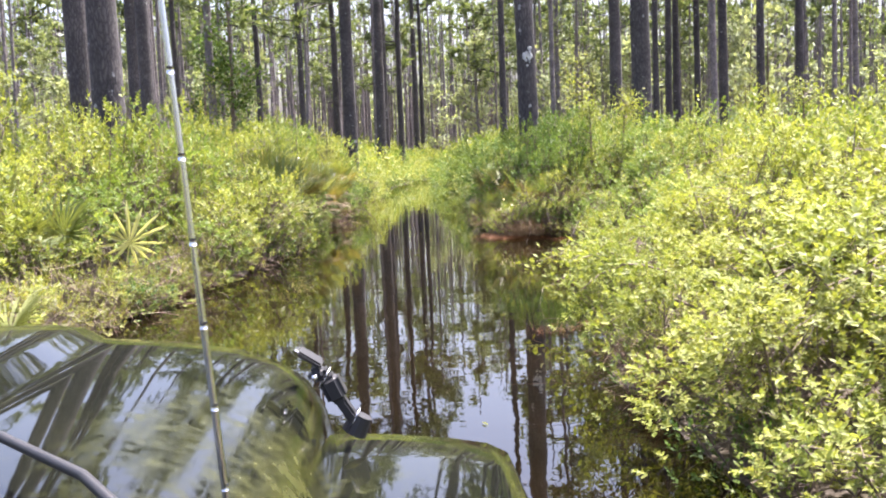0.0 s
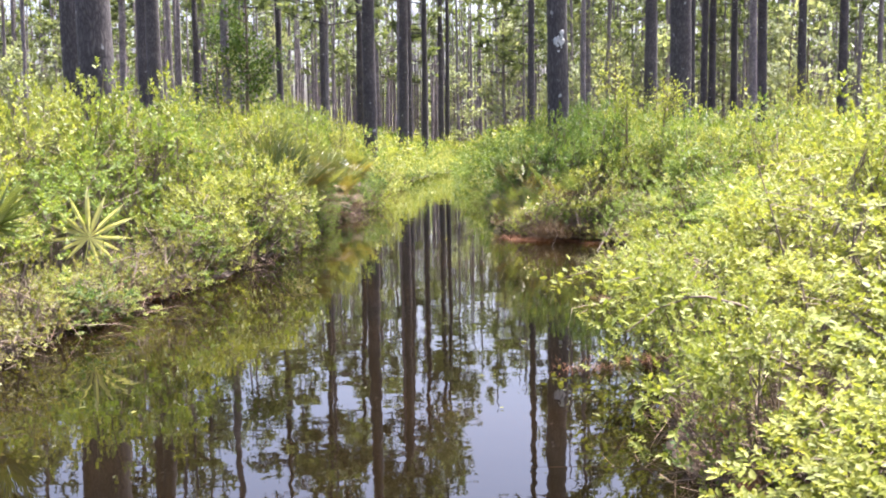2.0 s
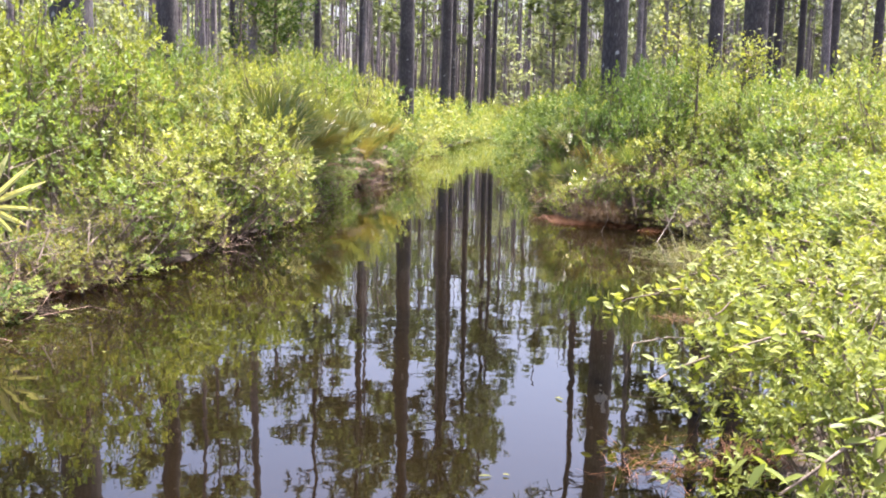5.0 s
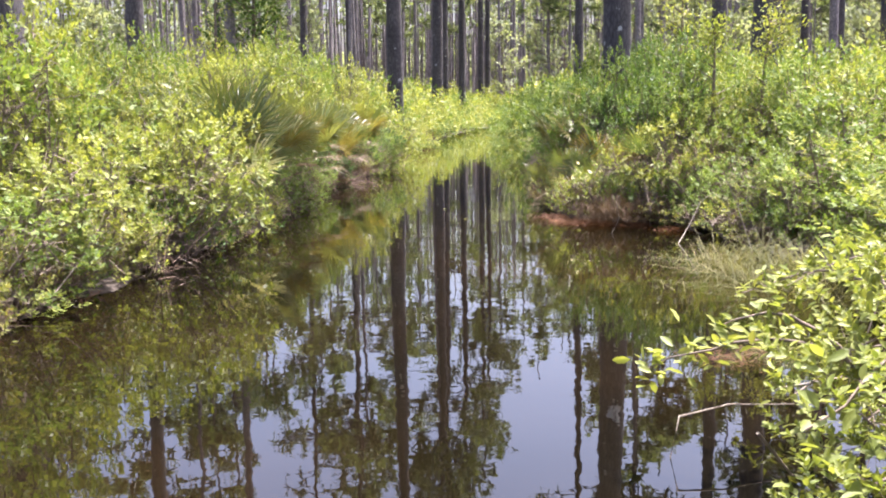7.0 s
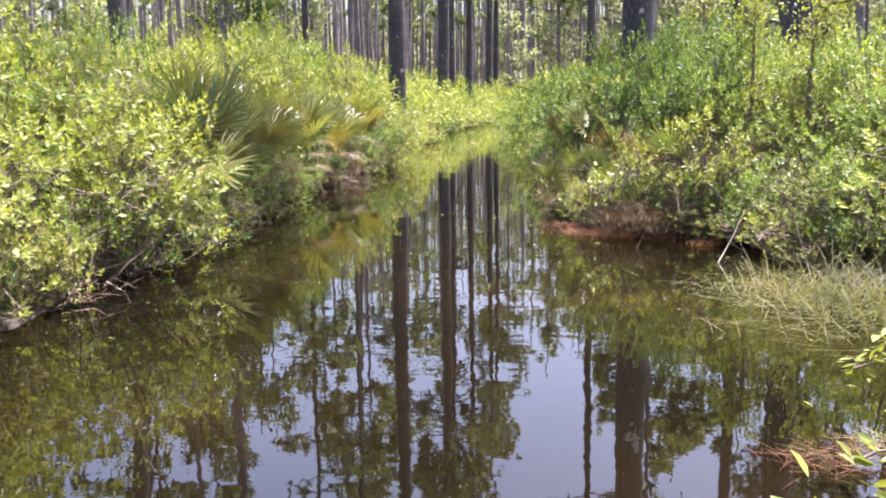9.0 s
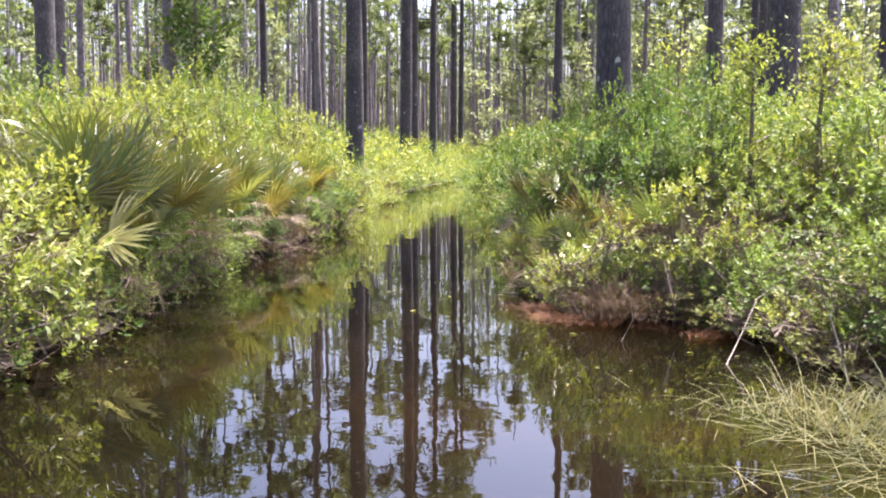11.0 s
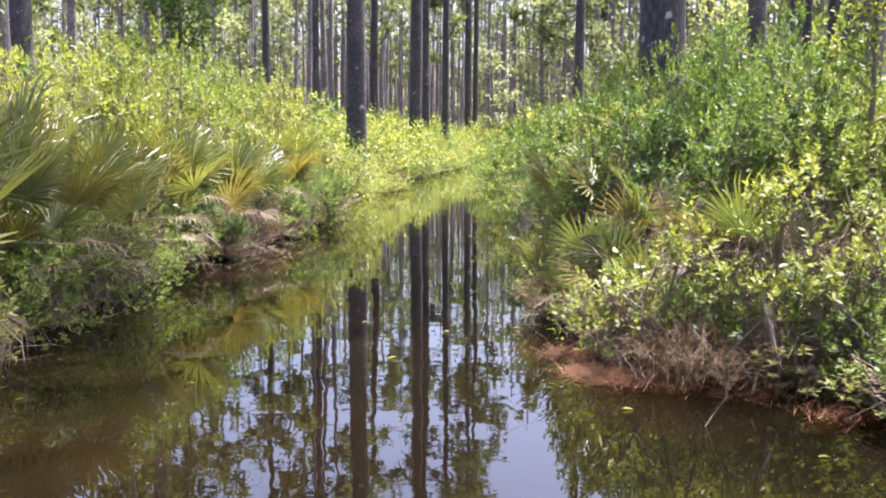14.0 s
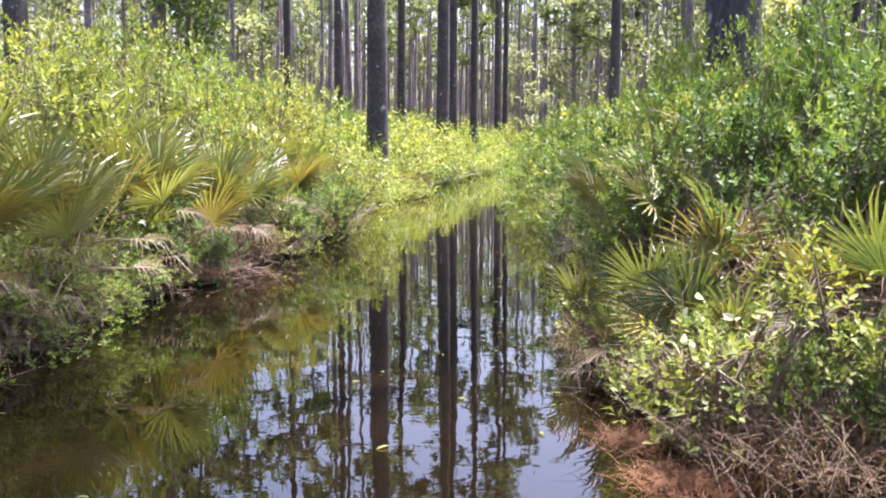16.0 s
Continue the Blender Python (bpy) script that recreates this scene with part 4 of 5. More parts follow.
PALM_SPOTS_END = [
    (PALMS_DRY, -0.48, 17.9, 0.22, 0.75), (PALMS_DRY, -0.5, 18.6, 0.3, 0.65), (PALMS_DRY, -0.62, 16.2, 0.32, 0.7), (PALMS_DRY, -0.2, 20.6, 0.3, 0.65), (PALMS_DRY, -0.45, 19.0, 0.42, 0.75), (PALMS_DRY, -0.3, 20.0, 0.4, 0.7), (PALMS_DRY, -0.7, 16.8, 0.42, 0.75), (PALMS_DRY, -0.15, 21.4, 0.35, 0.65),
    (PALMS_YELLOW, 2.5, 16.2, 0.25, 0.6), (PALMS, 2.25, 15.9, 0.06, 0.45), (PALMS, 2.3, 15.3, 0.0, 0.4), (PALMS_YELLOW, 2.6, 17.2, 0.45, 0.6), (PALMS_YELLOW, 2.98, 14.45, 0.32, 0.55),
    (PALMS, 2.5, 14.8, 0.12, 0.6), (PALMS_DRY, 2.42, 15.1, 0.22, 0.6), (PALMS_DRY, 2.9, 14.2, 0.4, 0.6), (PALMS_DRY, 2.62, 15.5, 0.55, 0.6), (PALMS_YELLOW, 2.75, 15.1, 0.3, 0.6),
]
for stock, x, y, z, s in PALM_SPOTS + PALM_SPOTS_FURTHER + PALM_SPOTS_END:
    if x < 0 and y > 14:
        x += 0.15
    stock.put(spun(x, y, z, rng.uniform(0, 360), s))


STAR = tagged(new("palmetto"), "single pale star-shaped palmetto frond above the bank herbs", "palm")
star_fan = part_mesh("frond", frond_mesh(780, PALM_PALE, 0.42, 0.34, 14, 150.0, 0.1, 2.0), STAR)
star_fan.matrix_basis = pose(0, 0, 0, 76, 12, 6)
STAR.matrix_basis = pose(-2.0, 9.3, 0.04, 8, 0, 0) @ Matrix.Scale(1.15, 4)


def aimed(eye, along, face):
    """A pose at eye with +y along one direction and +z close to another."""
    y = Vector(along).normalized()
    x = y.cross(Vector(face)).normalized()
    return Matrix.Translation(eye) @ Matrix((x, y, x.cross(y))).transposed().to_4x4()


LEANING = tagged(new("palmetto"), "pale palmetto fronds leaning out over the water", "palm")
for i, (size, along, face) in enumerate(((0.38, (0.9, -0.25, 0.34), (0.05, -0.8, 0.6)), (0.34, (0.7, -0.6, 0.2), (0.0, -0.5, 0.85)), (0.3, (0.35, -0.3, 0.8), (0.3, -0.9, 0.2)))):
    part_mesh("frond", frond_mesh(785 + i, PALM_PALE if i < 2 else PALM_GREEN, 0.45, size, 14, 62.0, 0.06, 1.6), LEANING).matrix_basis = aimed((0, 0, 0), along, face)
LEANING.matrix_basis = pose(-1.12, 14.15, 0.36)


# ---- grass, fallen needles and dead brush along the water ----
def blade_arrays(rg, cnt, spread, length, width, flat):
    base = np.stack([rg.normal(0, spread, cnt), rg.normal(0, spread, cnt), np.zeros(cnt)], -1)
    th = rg.uniform(0, 2 * math.pi, cnt)
    d = unit(np.stack([np.cos(th), np.sin(th), rg.uniform(0.15, 1.2, cnt) * (1 - flat) + 0.06], -1))
    ln = length * rg.uniform(0.5, 1.15, cnt)[:, None]
    m = base + d * ln * 0.55
    t = base + d * ln + np.array([0, 0, -1.0]) * ln * rg.uniform(0.05, 0.35, cnt)[:, None] * (1 - flat * 0.8)
    t[:, 2] = np.maximum(t[:, 2], 0.012)
    sd = unit(np.cross(d, np.array([0.1, 0.2, 1.0]))) * width * 0.5
    v = np.stack([base - sd, base + sd, m + sd, m - sd, t], 1).reshape(-1, 3)
    i = np.arange(cnt)[:, None] * 5
    return v, [tuple(q) for q in np.concatenate([i + [0, 1, 2, 3]]).tolist()] + [tuple(q) for q in (i + [3, 2, 4]).tolist()]


def build_clump(seed, name, label, category, mat, cnt, spread, length, width, flat):
    rg = np.random.default_rng(seed)
    ob = new(name, mesh_of(name, *blade_arrays(rg, cnt, spread, length, width, flat), mat))
    return tagged(ob, label, category, kind="stuff")


GRASS = Stock([build_clump(800 + i, "grass_clump", "clump of long straw-coloured grass at the water's edge", "grass", STRAW, 130, 0.13, 0.5, 0.0042, 0.05) for i in range(3)])
GRASS_FLAT = Stock([build_clump(810 + i, "flattened_grass", "flattened dry grass lying on the water", "grass", STRAW, 70, 0.18, 0.4, 0.0035, 0.88) for i in range(2)])
NEEDLE_MAT = Stock([build_clump(820 + i, "needle_clump", "heap of rust-red fallen pine needles at the waterline", "pine needles", RED_NEEDLES, 620, 0.15, 0.22, 0.0032, 0.55) for i in range(3)])


FERN = Stock([build_clump(840 + i, "dead_fern", "clump of dead rust-brown fern at the waterline", "fern", BROWN_FERN, 480, 0.15, 0.34, 0.0026, 0.15) for i in range(3)])
RAFT = Stock([build_clump(850 + i, "needle_raft", "few rust-red pine needles drifting on the water", "pine needles", RED_NEEDLES, 90, 0.13, 0.26, 0.0026, 0.93) for i in range(2)])


def build_brush(seed, cnt, spread, length):
    rg = np.random.default_rng(seed)
    base = np.stack([rg.normal(0, spread, cnt), rg.normal(0, spread, cnt), rg.uniform(-0.05, 0.12, cnt)], -1)
    d = unit(rg.normal(0, 1, (cnt, 3)) * np.array([1, 1, 0.7]) + np.array([0, 0, 0.35]))
    ln = length * rg.uniform(0.4, 1.1, cnt)[:, None]
    m = base + d * ln * 0.5
    t = m + unit(d + rg.normal(0, 0.35, (cnt, 3))) * ln * 0.5
    one = np.ones(cnt)
    ob = new("dead_brush", mesh_of("dead_brush", *join(sticks(base, m, one * 0.0022, one * 0.0016), sticks(m, t, one * 0.0016, one * 0.0008)), TWIG_DEAD))
    return tagged(ob, "tangle of bare brown twigs and dead fern at the waterline", "dead brush", kind="stuff")


BRUSH = Stock([build_brush(830 + i, 130, 0.22, 0.55) for i in range(3)])
for x, y, s in ((2.85, 11.05, 0.9), (2.98, 10.65, 1.0), (2.78, 11.3, 0.8), (3.08, 10.3, 1.0), (3.05, 11.2, 1.0), (3.1, 9.75, 0.9), (3.2, 10.9, 1.0)):
    GRASS.put(spun(x, y, max(0.0, float(ground_z(x, y))) - 0.01, rng.uniform(0, 360), s))
for x, y, s in ((2.6, 10.45, 0.9), (2.78, 10.9, 1.0), (2.58, 11.5, 0.8), (2.3, 8.9, 0.5)):
    GRASS_FLAT.put(spun(x, y, 0.008, rng.uniform(0, 360), s))
for x, y, s in ((2.18, 13.88, 0.55), (2.34, 13.78, 0.65), (2.5, 13.7, 0.6), (2.75, 13.55, 0.5), (2.12, 14.3, 0.5), (3.0, 13.2, 0.6), (1.75, 6.6, 0.5), (1.7, 5.3, 0.8), (-1.78, 8.6, 0.7), (-1.6, 9.5, 0.8), (-1.36, 10.4, 0.7)):
    NEEDLE_MAT.put(spun(x, y, max(0.0, float(ground_z(x, y))), rng.uniform(0, 360), s))
for x, y, z, s in ((1.36, 4.3, 0.1, 0.36), (1.5, 4.8, 0.12, 0.34)):
    NEEDLE_MAT.put(spun(x, y, z, rng.uniform(0, 360), s, None, rng.uniform(-20, 20), 25), "rust-red pine needles caught in the low branches")
for x, y, s in ((2.05, 8.85, 0.55), (2.2, 8.95, 0.45), (1.35, 6.45, 0.7), (1.5, 6.55, 0.6)):
    RAFT.put(spun(x, y, 0.005, rng.uniform(0, 360), s))
for y in np.concatenate([np.arange(8.0, 12.0, 0.8), np.arange(14.6, 21.0, 0.6)]):
    FERN.put(spun(float(bank(LEFT, y)) + rng.uniform(-0.3, 0.05), y, rng.uniform(0.03, 0.15), rng.uniform(0, 360), rng.uniform(0.7, 1.15)))
for y in np.arange(16.4, 22.0, 0.2):
    FERN.put(spun(float(bank(LEFT, y)) + rng.uniform(-0.45, 0.05), y, rng.uniform(0.05, 0.35), rng.uniform(0, 360), rng.uniform(0.8, 1.15)))
for x, y, z in ((0.95, 31.4, 0.1), (1.1, 31.7, 0.2), (0.8, 31.2, 0.25), (0.7, 30.6, 0.15), (1.0, 31.0, 0.3), (1.2, 32.2, 0.1), (0.55, 29.8, 0.2)):
    FERN.put(spun(x - 0.1, y, z, rng.uniform(0, 360), 1.2), "reddish dead fern and brush at the foot of a pine")
for y in np.arange(12.2, 17.0, 0.3):
    FERN.put(spun(float(bank(RIGHT, y)) + rng.uniform(0.05, 0.3), y, rng.uniform(0.02, 0.2), rng.uniform(0, 360), rng.uniform(0.7, 1.1)))
for y in np.concatenate([np.arange(14.2, 20.0, 0.9), np.arange(6.0, 23.0, 0.9)]):
    BRUSH.put(spun(float(bank(LEFT, y)) + rng.uniform(-0.3, 0.0), y, 0.03, rng.uniform(0, 360), rng.uniform(0.6, 0.95)))
for y in np.concatenate([np.arange(12.4, 13.4, 0.6), np.arange(14.4, 23.0, 0.6)]):
    BRUSH.put(spun(float(bank(RIGHT, y)) + rng.uniform(0.12, 0.5), y, 0.04, rng.uniform(0, 360), rng.uniform(0.5, 0.85)))
for x, y, h in ((2.5, 14.3, 0.45), (2.72, 14.0, 0.5), (2.9, 13.85, 0.4), (3.1, 13.6, 0.55), (3.3, 13.35, 0.6), (2.35, 14.6, 0.4)):
    put_shrub(SMALL_MID if rng.random() < 0.6 else NEAR_OLIVE, x, y, h, 0.45)
for x, y, h in ((3.1, 14.9, 1.15), (2.6, 15.6, 1.25), (3.3, 14.5, 1.1), (3.5, 14.0, 0.9), (2.6, 16.1, 1.3), (3.0, 16.3, 1.55), (3.35, 16.4, 1.65), (2.85, 15.9, 1.35), (3.7, 16.1, 1.7), (3.2, 15.7, 1.45)):
    put_shrub(NEAR_OLIVE if y < 14.0 else SMALL_MID if y < 14.6 or y > 16.0 else SMALL_DARK, x, y, h, 0.7)
for x, y, z, k in ((2.62, 14.5, 0.3, 0.8), (2.75, 14.9, 0.45, 0.8), (2.6, 15.4, 0.4, 0.8), (2.85, 14.3, 0.5, 0.7), (2.9, 15.2, 0.65, 0.8), (3.05, 14.1, 0.45, 0.8), (2.7, 15.9, 0.55, 0.8), (3.2, 14.0, 0.3, 0.9), (3.3, 13.8, 0.5, 0.8)):
    BRUSH.put(spun(x, y, z, rng.uniform(0, 360), k), "dry straw-coloured stems tangled in the bush")
for x, y, z, k in ((1.5, 4.35, 0.1, 0.6), (1.62, 4.7, 0.14, 0.7), (1.55, 5.0, 0.1, 0.6), (1.75, 4.5, 0.2, 0.7), (1.42, 4.6, 0.05, 0.5)):
    BRUSH.put(spun(x, y, z, rng.uniform(0, 360), k), "brown dead twigs under the near bushes")
    FERN.put(spun(x + 0.05, y + 0.1, z, rng.uniform(0, 360), k), "rust-brown dead fern under the near bushes")
for y in np.arange(3.4, 7.0, 0.6):
    BRUSH.put(spun(float(bank(RIGHT, y)) + rng.uniform(0.2, 0.5), y, 0.03, rng.uniform(0, 360), rng.uniform(0.6, 0.9)))


SHOOT = Stock([build_shrub(890 + i, LEAF_BRIGHT, 0.78, 0.17, 30, 8, 0.042, True, name="leafy_shoot", label="fresh bright green shoot in front of the darker bushes", stems_n=3, low=0.62) for i in range(2)])
for x, y, z, s in ((2.55, 13.95, 0.0, 1.0), (2.85, 13.6, -0.2, 0.85), (3.0, 13.5, -0.1, 1.0), (2.9, 13.8, 0.1, 1.0), (3.2, 13.5, 0.05, 0.9), (2.7, 13.8, -0.1, 0.8), (-0.75, 14.9, -0.15, 0.9), (-0.85, 14.3, -0.2, 1.0), (-0.6, 15.6, -0.2, 0.9)):
    SHOOT.put(spun(x, y, z, rng.uniform(0, 360), s))
for x, y, z, s in ((2.56, 13.75, 0.05, 1.0), (2.68, 13.76, 0.12, 1.05), (2.76, 13.66, 0.05, 0.9)):
    FERN.put(spun(x, y, z, rng.uniform(0, 360), s))


# single bare sticks, a far log and floating litter
def build_stick(points, r0, r1, label):
    vs, fs = tube(points, list(np.linspace(r0, r1, len(points))), 6)
    return tagged(new("bare_stick", mesh_of("bare_stick", vs, fs, PALE_WOOD, True)), label, "stick")


PALE_WOOD = plain_material("weathered_wood", [(0.3, (0.12, 0.095, 0.07)), (0.7, (0.27, 0.23, 0.18))], 25, 0.85, 0.3, 0.004)
for pts in (((2.75, 12.35, -0.05), (2.9, 12.5, 0.12), (3.02, 12.6, 0.3), (3.2, 12.65, 0.42)), ((2.4, 13.1, -0.05), (2.45, 12.95, 0.14), (2.4, 12.85, 0.3), (2.52, 12.8, 0.45)), ((1.5, 7.7, -0.05), (1.55, 7.75, 0.12), (1.72, 7.8, 0.14), (1.95, 7.85, 0.12)),
            ((1.6, 7.2, 0.25), (1.75, 7.35, 0.08), (1.95, 7.5, -0.05)), ((3.2, 11.9, 0.0), (3.05, 11.8, 0.35), (2.95, 11.85, 0.6)), ((3.4, 13.0, 0.1), (3.3, 12.75, 0.5), (3.35, 12.6, 0.85)), ((-0.35, 17.6, 0.35), (-0.15, 17.2, 0.3), (0.0, 16.9, 0.25)),
            ((2.6, 8.6, -0.04), (2.35, 8.4, 0.05), (2.1, 8.35, 0.03)), ((-1.2, 10.2, 0.1), (-1.05, 10.3, 0.3), (-1.0, 10.4, 0.5))):
    build_stick(pts, 0.0042, 0.0018, "bare pale stick leaning out of the water at the bank")
log_pts = [(4.3, 53.3, 0.02), (4.55, 53.35, 0.05), (4.9, 53.25, 0.03)]
tagged(new("floating_log", mesh_of("floating_log", *tube(log_pts, [0.05, 0.06, 0.04], 10), LICHEN, True)), "pale dead log lying across the far water", "log")
for i, (x, y, z) in enumerate(((2.32, 14.05, 0.36), (2.42, 14.35, 0.42), (2.9, 13.9, 0.3), (-0.5, 17.5, 0.5))):
    rg = np.random.default_rng(870 + i)
    c = rg.normal(0, 0.06, (7, 3)) + np.array([x, y, z])
    v, f = leaf_arrays(c, rg.normal(0, 1, (7, 3)) + np.array([0, -0.3, 0]), rg.normal(0, 1, (7, 3)), rg.uniform(0.04, 0.065, 7), rg.uniform(0.018, 0.03, 7))
    tagged(new("dry_leaf_spray", mesh_of("dry_leaf_spray", v, f, DRY_LEAF)), "few bleached dry leaves caught in the bush", "leaves", kind="stuff")
rg = np.random.default_rng(880)
side_left = rg.random(260) < 0.5
yy = rg.uniform(4, 22, 260)
off = np.abs(rg.normal(0, 0.5, 260))
xx = np.where(side_left, bank(LEFT, yy) + off, bank(RIGHT, yy) - off)
c = np.stack([xx, yy, np.full(260, 0.006)], -1)
v, f = leaf_arrays(c, np.stack([rg.normal(0, 1, 260), rg.normal(0, 1, 260), np.zeros(260)], -1), np.array([[0, 0, 1.0]]) + rg.normal(0, 0.08, (260, 3)), rg.uniform(0.02, 0.06, 260), rg.uniform(0.008, 0.025, 260))
tagged(new("floating_litter", mesh_of("floating_litter", v, f, HERB)), "small fallen leaves floating on the dark water", "leaves", kind="stuff")


# leafy branches that hang out over the water from the near shrubs
def build_branch(seed, start, end, leaves, leaf):
    rg = np.random.default_rng(seed)
    root = tagged(new("overhanging_branch"), "thin leafy branch reaching out low over the water", "branch")
    a, b = Vector(start), Vector(end)
    pts = [a.lerp(b, f) + Vector((rg.normal(0, 0.012), rg.normal(0, 0.012), 0.10 * math.sin(f * 3.1))) for f in np.linspace(0, 1, 9)]
    part_mesh("twig", mesh_of("twig", *tube(pts, [0.007 - 0.0045 * i / 8 for i in range(9)], 5), STEM, True), root)
    f = rg.uniform(0.25, 1.0, leaves)
    line = np.array([list(p) for p in pts])
    c = np.stack([np.interp(f * 8, np.arange(9), line[:, k]) for k in range(3)], -1) + rg.normal(0, 0.035, (leaves, 3))
    d = np.array(b - a)[None] / (b - a).length * 0.8 + rg.normal(0, 0.6, (leaves, 3)) + np.array([0, 0, 0.25])
    ln = leaf * rg.uniform(0.7, 1.25, leaves)
    v, fc = leaf_arrays(c, d, np.array([0, 0, 1.0]) + rg.normal(0, 0.45, (leaves, 3)), ln, ln * 0.44, True)
    part_mesh("foliage", mesh_of("foliage", v, fc, LEAF_BRIGHT), root, kind="stuff")
    return root


for i, (p, q, k) in enumerate((((2.05, 6.65, 0.35), (1.3, 6.4, 0.3), 70), ((2.1, 6.9, 0.5), (1.5, 6.7, 0.42), 60), ((1.9, 6.1, 0.4), (1.38, 5.95, 0.5), 60), ((2.3, 7.4, 0.45), (1.75, 7.35, 0.3), 50),
                               ((2.15, 7.55, 0.3), (1.38, 7.62, 0.3), 80), ((2.1, 7.75, 0.28), (1.7, 7.9, 0.36), 40), ((2.75, 8.5, 0.35), (2.05, 8.75, 0.3), 70), ((2.7, 8.3, 0.45), (2.1, 8.3, 0.42), 55), ((1.75, 5.2, 0.5), (1.2, 5.1, 0.45), 55), ((1.6, 4.4, 0.45), (1.1, 4.35, 0.35), 55))):
    build_branch(900 + i, p, q, int(k * 1.3), 0.045)


# ---- the off-road car standing in the channel ----
def lofted(sections, close=False):
    """A skin through sections of equally many points."""
    n = len(sections[0])
    vs = [tuple(p) for s in sections for p in s]
    fs = []
    for i in range(len(sections) - 1):
        for k in range(n - 1 + close):
            fs.append((i * n + k, i * n + (k + 1) % n, (i + 1) * n + (k + 1) % n, (i + 1) * n + k))
    return vs, fs


def build_car():
    car = tagged(new("off_road_car"), "open off-road car in glossy olive paint standing in water", "car")
    mid = -0.775
    half = [(-0.635, 0.70), (-0.632, 0.755), (-0.618, 0.805), (-0.592, 0.845), (-0.55, 0.875), (-0.49, 0.898), (-0.40, 0.915), (-0.32, 0.923), (-0.275, 0.927), (-0.245, 0.945), (-0.2, 0.952), (0.0, 0.957)]
    prof = half + [(-x, z) for x, z in reversed(half[:-1])]
    secs = []
    for y, drop, sc in ((0.34, 0.0, 1.05), (0.6, 0.0, 1.035), (0.9, 0.0, 1.02), (1.15, 0.0, 1.01), (1.32, 0.002, 1.0), (1.42, 0.012, 0.995), (1.49, 0.033, 0.985), (1.53, 0.07, 0.97), (1.545, 0.13, 0.96)):
        secs.append([(mid + x * sc, y, max(0.69, z - drop) if z > 0.7 else z) for x, z in prof])
    hood = part_mesh("hood", mesh_of("hood", *lofted(secs), PAINT, True), car, "glossy olive hood speckled with moss")
    sm = hood.modifiers.new("skin", 'SOLIDIFY')
    sm.thickness, sm.offset = 0.012, -1
    for side, lab in ((1, ""), (-1, "")):
        def fx(x):
            return x if side > 0 else 2 * mid - x
        fs = []
        for y, dz in ((0.42, -0.02), (0.5, 0.0), (0.9, 0.0), (1.25, 0.0), (1.4, -0.008), (1.47, -0.03), (1.505, -0.075), (1.52, -0.16), (1.525, -0.3)):
            fs.append([(fx(x), y, z + dz) for x, z in ((-0.175, 0.752), (-0.12, 0.752), (-0.04, 0.745), (0.04, 0.735), (0.1, 0.723), (0.132, 0.706), (0.146, 0.675), (0.15, 0.62), (0.15, 0.56))])
        fender = part_mesh("fender", mesh_of("fender", *lofted(fs), PAINT, True), car)
        sm = fender.modifiers.new("skin", 'SOLIDIFY')
        sm.thickness, sm.offset = 0.01, -1 if side > 0 else 1
        for y in (1.12, -1.15):
            tyre = bmesh.new()
            bmesh.ops.create_cone(tyre, cap_ends=True, segments=28, radius1=0.37, radius2=0.37, depth=0.22, matrix=pose(fx(0.0), y, -0.08, 0, 90, 0))
            bmesh.ops.bevel(tyre, geom=[e for e in tyre.edges if len(e.link_faces) == 2 and any(len(f.verts) > 4 for f in e.link_faces)], offset=0.04, segments=2, affect='EDGES')
            wheel = part("wheel", tyre, BLACK_RUBBER, car, "black tyre half under water")
            rim = bmesh.new()
            bmesh.ops.create_cone(rim, cap_ends=True, segments=20, radius1=0.2, radius2=0.17, depth=0.05, matrix=pose(fx(0.12), y, -0.08, 0, 90 * side, 0))
            part("rim", rim, STEEL, wheel)
        panel = bm_box(0.04, 2.05, 0.55, pose(fx(0.02), -0.66, 0.5), 0.015)
        part("side_panel", panel, PAINT, car)
        lamp = bmesh.new()
        bmesh.ops.create_cone(lamp, cap_ends=True, segments=24, radius1=0.09, radius2=0.075, depth=0.05, matrix=pose(fx(-0.36), 1.555, 0.6, -90, 0, 0))
        part("headlight", lamp, LAMP_GLASS, car)
    part("grille", bm_box(1.18, 0.05, 0.42, pose(mid, 1.5, 0.56), 0.02), PAINT, car)
    for k in range(7):
        part("grille_slot", bm_box(0.045, 0.012, 0.24, pose(mid - 0.21 + 0.07 * k, 1.522, 0.57), 0.004, 1), BLACK_RUBBER, car)
    part("bumper", bm_box(1.6, 0.1, 0.12, pose(mid, 1.68, 0.3), 0.015), BLACK_RUBBER, car)
    part("cowl", bm_box(1.5, 0.2, 0.2, pose(mid, 0.25, 0.82), 0.03, 3), PAINT, car)
    part("firewall", bm_box(1.5, 0.04, 0.6, pose(mid, 0.34, 0.45), 0.01), PAINT, car)
    part("floor_pan", bm_box(1.56, 2.05, 0.04, pose(mid, -0.66, 0.22), 0.01), PAINT, car)
    part("tailgate", bm_box(1.56, 0.04, 0.55, pose(mid, -1.69, 0.5), 0.015), PAINT, car)
    # rubber hood catch on the edge of the hood
    tilt = pose(-0.156, 1.30, 0.854, 0, -32, 0)
    catch = part("hood_catch", bm_box(0.03, 0.042, 0.042, tilt @ pose(0.014, 0, -0.022, 0, 8, 0), 0.007, 3), BLACK_RUBBER, car, "black rubber hood catch")
    part("catch_base", bm_box(0.028, 0.046, 0.022, tilt @ pose(0.008, 0, 0.01, 0, 14, 0), 0.008, 3), BLACK_RUBBER, catch)
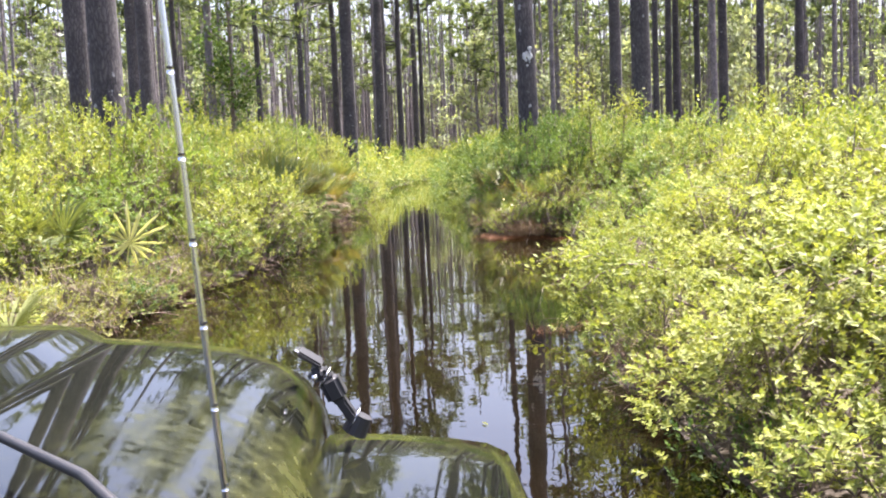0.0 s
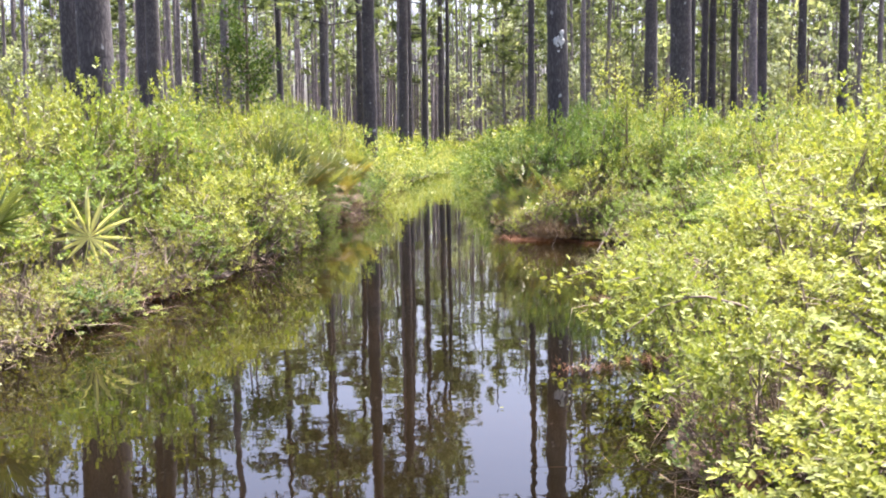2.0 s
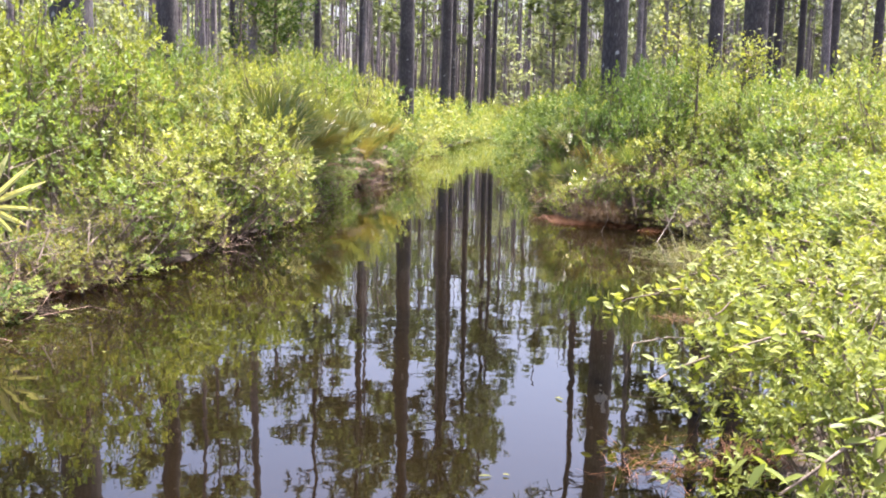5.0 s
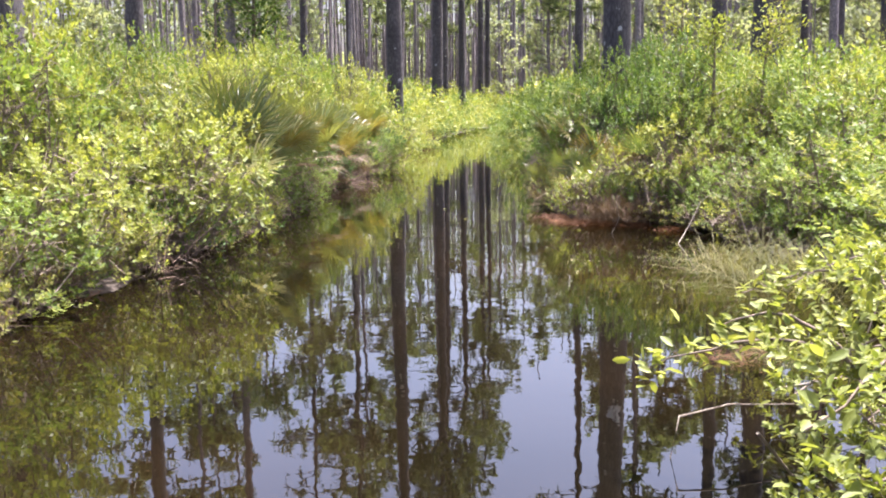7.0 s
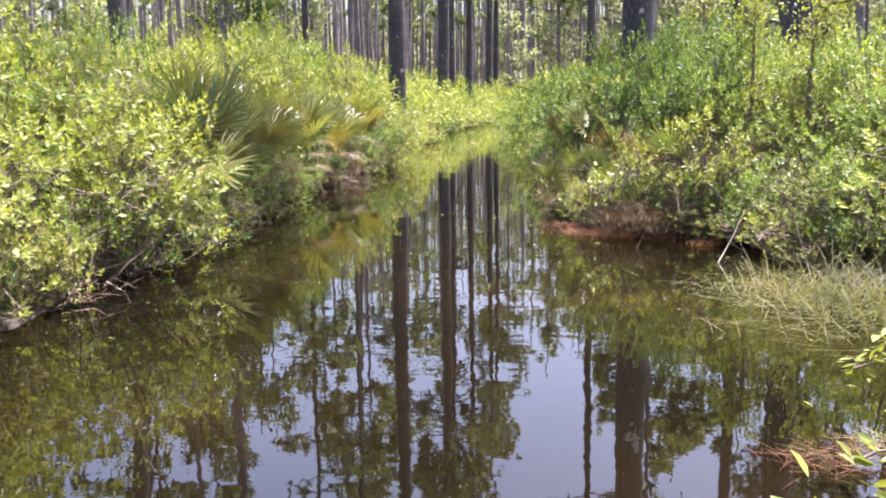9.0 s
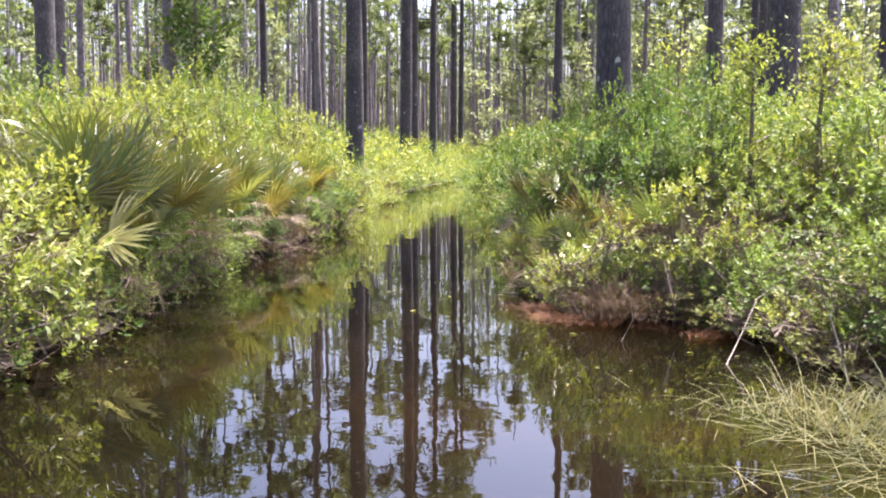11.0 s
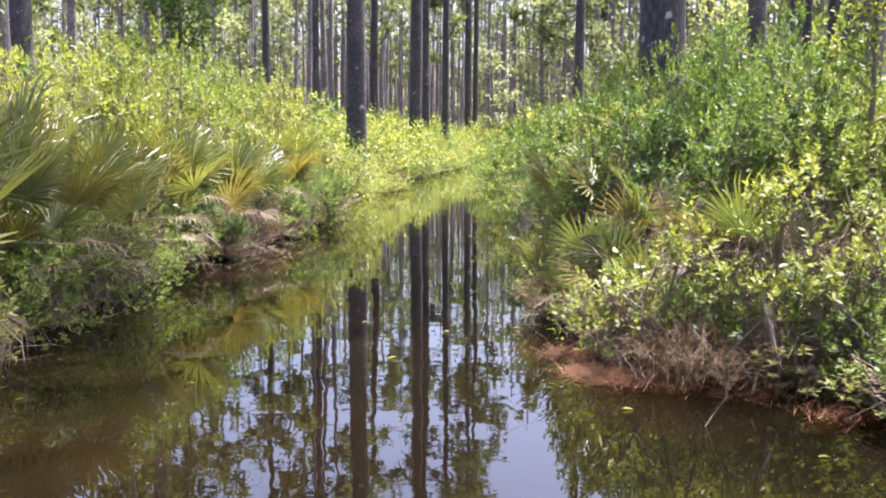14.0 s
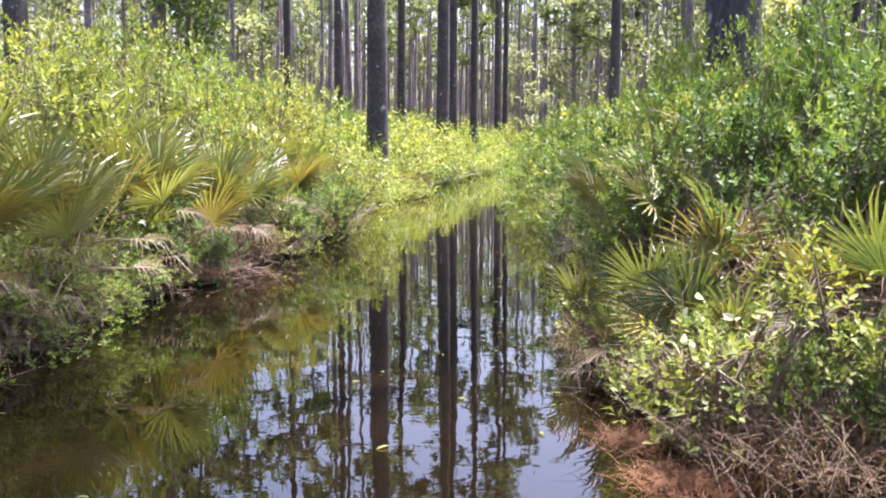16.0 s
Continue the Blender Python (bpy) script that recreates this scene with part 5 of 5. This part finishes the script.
    part("catch_lip", bm_box(0.008, 0.046, 0.042, tilt @ pose(0.012, 0.0, 0.036, 0, -24, 0), 0.003), BLACK_RUBBER, catch)
    part("lip_edge", bm_box(0.003, 0.03, 0.02, tilt @ pose(0.0065, -0.002, 0.05, 0, -24, 0), 0.001, 1), STEEL, catch)
    stud = bmesh.new()
    bmesh.ops.create_uvsphere(stud, u_segments=12, v_segments=8, radius=0.005, matrix=tilt @ pose(0.004, -0.024, 0.01))
    part("stud", stud, STEEL, catch, smooth=True)
    part("strap", bm_box(0.016, 0.026, 0.045, tilt @ pose(0.012, 0, -0.058), 0.004), BLACK_RUBBER, catch)
    bolt = bmesh.new()
    bmesh.ops.create_cone(bolt, cap_ends=True, segments=14, radius1=0.02, radius2=0.016, depth=0.03, matrix=tilt @ pose(0.012, 0, -0.088, 0, 60, 0))
    part("bolt", bolt, BLACK_RUBBER, catch)
    for zz, rr in ((-0.078, 0.018), (-0.002, 0.017)):
        ring = [tilt @ Vector((0.012 + rr * 0.9 * math.sin(a), rr * math.cos(a), zz + 0.008 * math.sin(a))) for a in np.linspace(0, 2 * math.pi, 18)]
        part_mesh("wire_loop", mesh_of("wire_loop", *tube(ring, [0.0016] * 18, 6), STEEL, True), catch, "bright steel wire loop")
    # whip aerial with a wound wire
    foot, tip = Vector((-0.16, 0.62, 0.74)), Vector((-0.215, 0.60, 1.75))
    pts = [foot.lerp(tip, f) for f in np.linspace(0, 1, 12)]
    aerial = part_mesh("aerial", mesh_of("aerial", *tube(pts, [0.0034 - 0.0014 * f for f in np.linspace(0, 1, 12)], 8), STEEL, True), car, "thin bright steel whip aerial")
    for f in np.arange(0.05, 0.98, 0.066):
        c = foot.lerp(tip, f)
        part_mesh("aerial_ring", mesh_of("aerial_ring", *tube([c, c + Vector((0, 0, 0.006))], [0.0032, 0.0032], 8), STEEL, True), aerial)
    hose = [(-0.95, 0.86, 0.968), (-0.75, 0.84, 0.975), (-0.55, 0.8, 0.97), (-0.38, 0.7, 0.957), (-0.28, 0.61, 0.945), (-0.2, 0.51, 0.925), (-0.17, 0.44, 0.9), (-0.17, 0.38, 0.84), (-0.18, 0.34, 0.79)]
    part_mesh("hose", mesh_of("hose", *tube(hose, [0.0048] * 9, 8), BLACK_RUBBER, True), car, "thin black hose across the hood")
    return car


car = build_car()
car.matrix_basis = pose(0.031, 0.19, 0.0, 0.4, -0.25, -3.6)
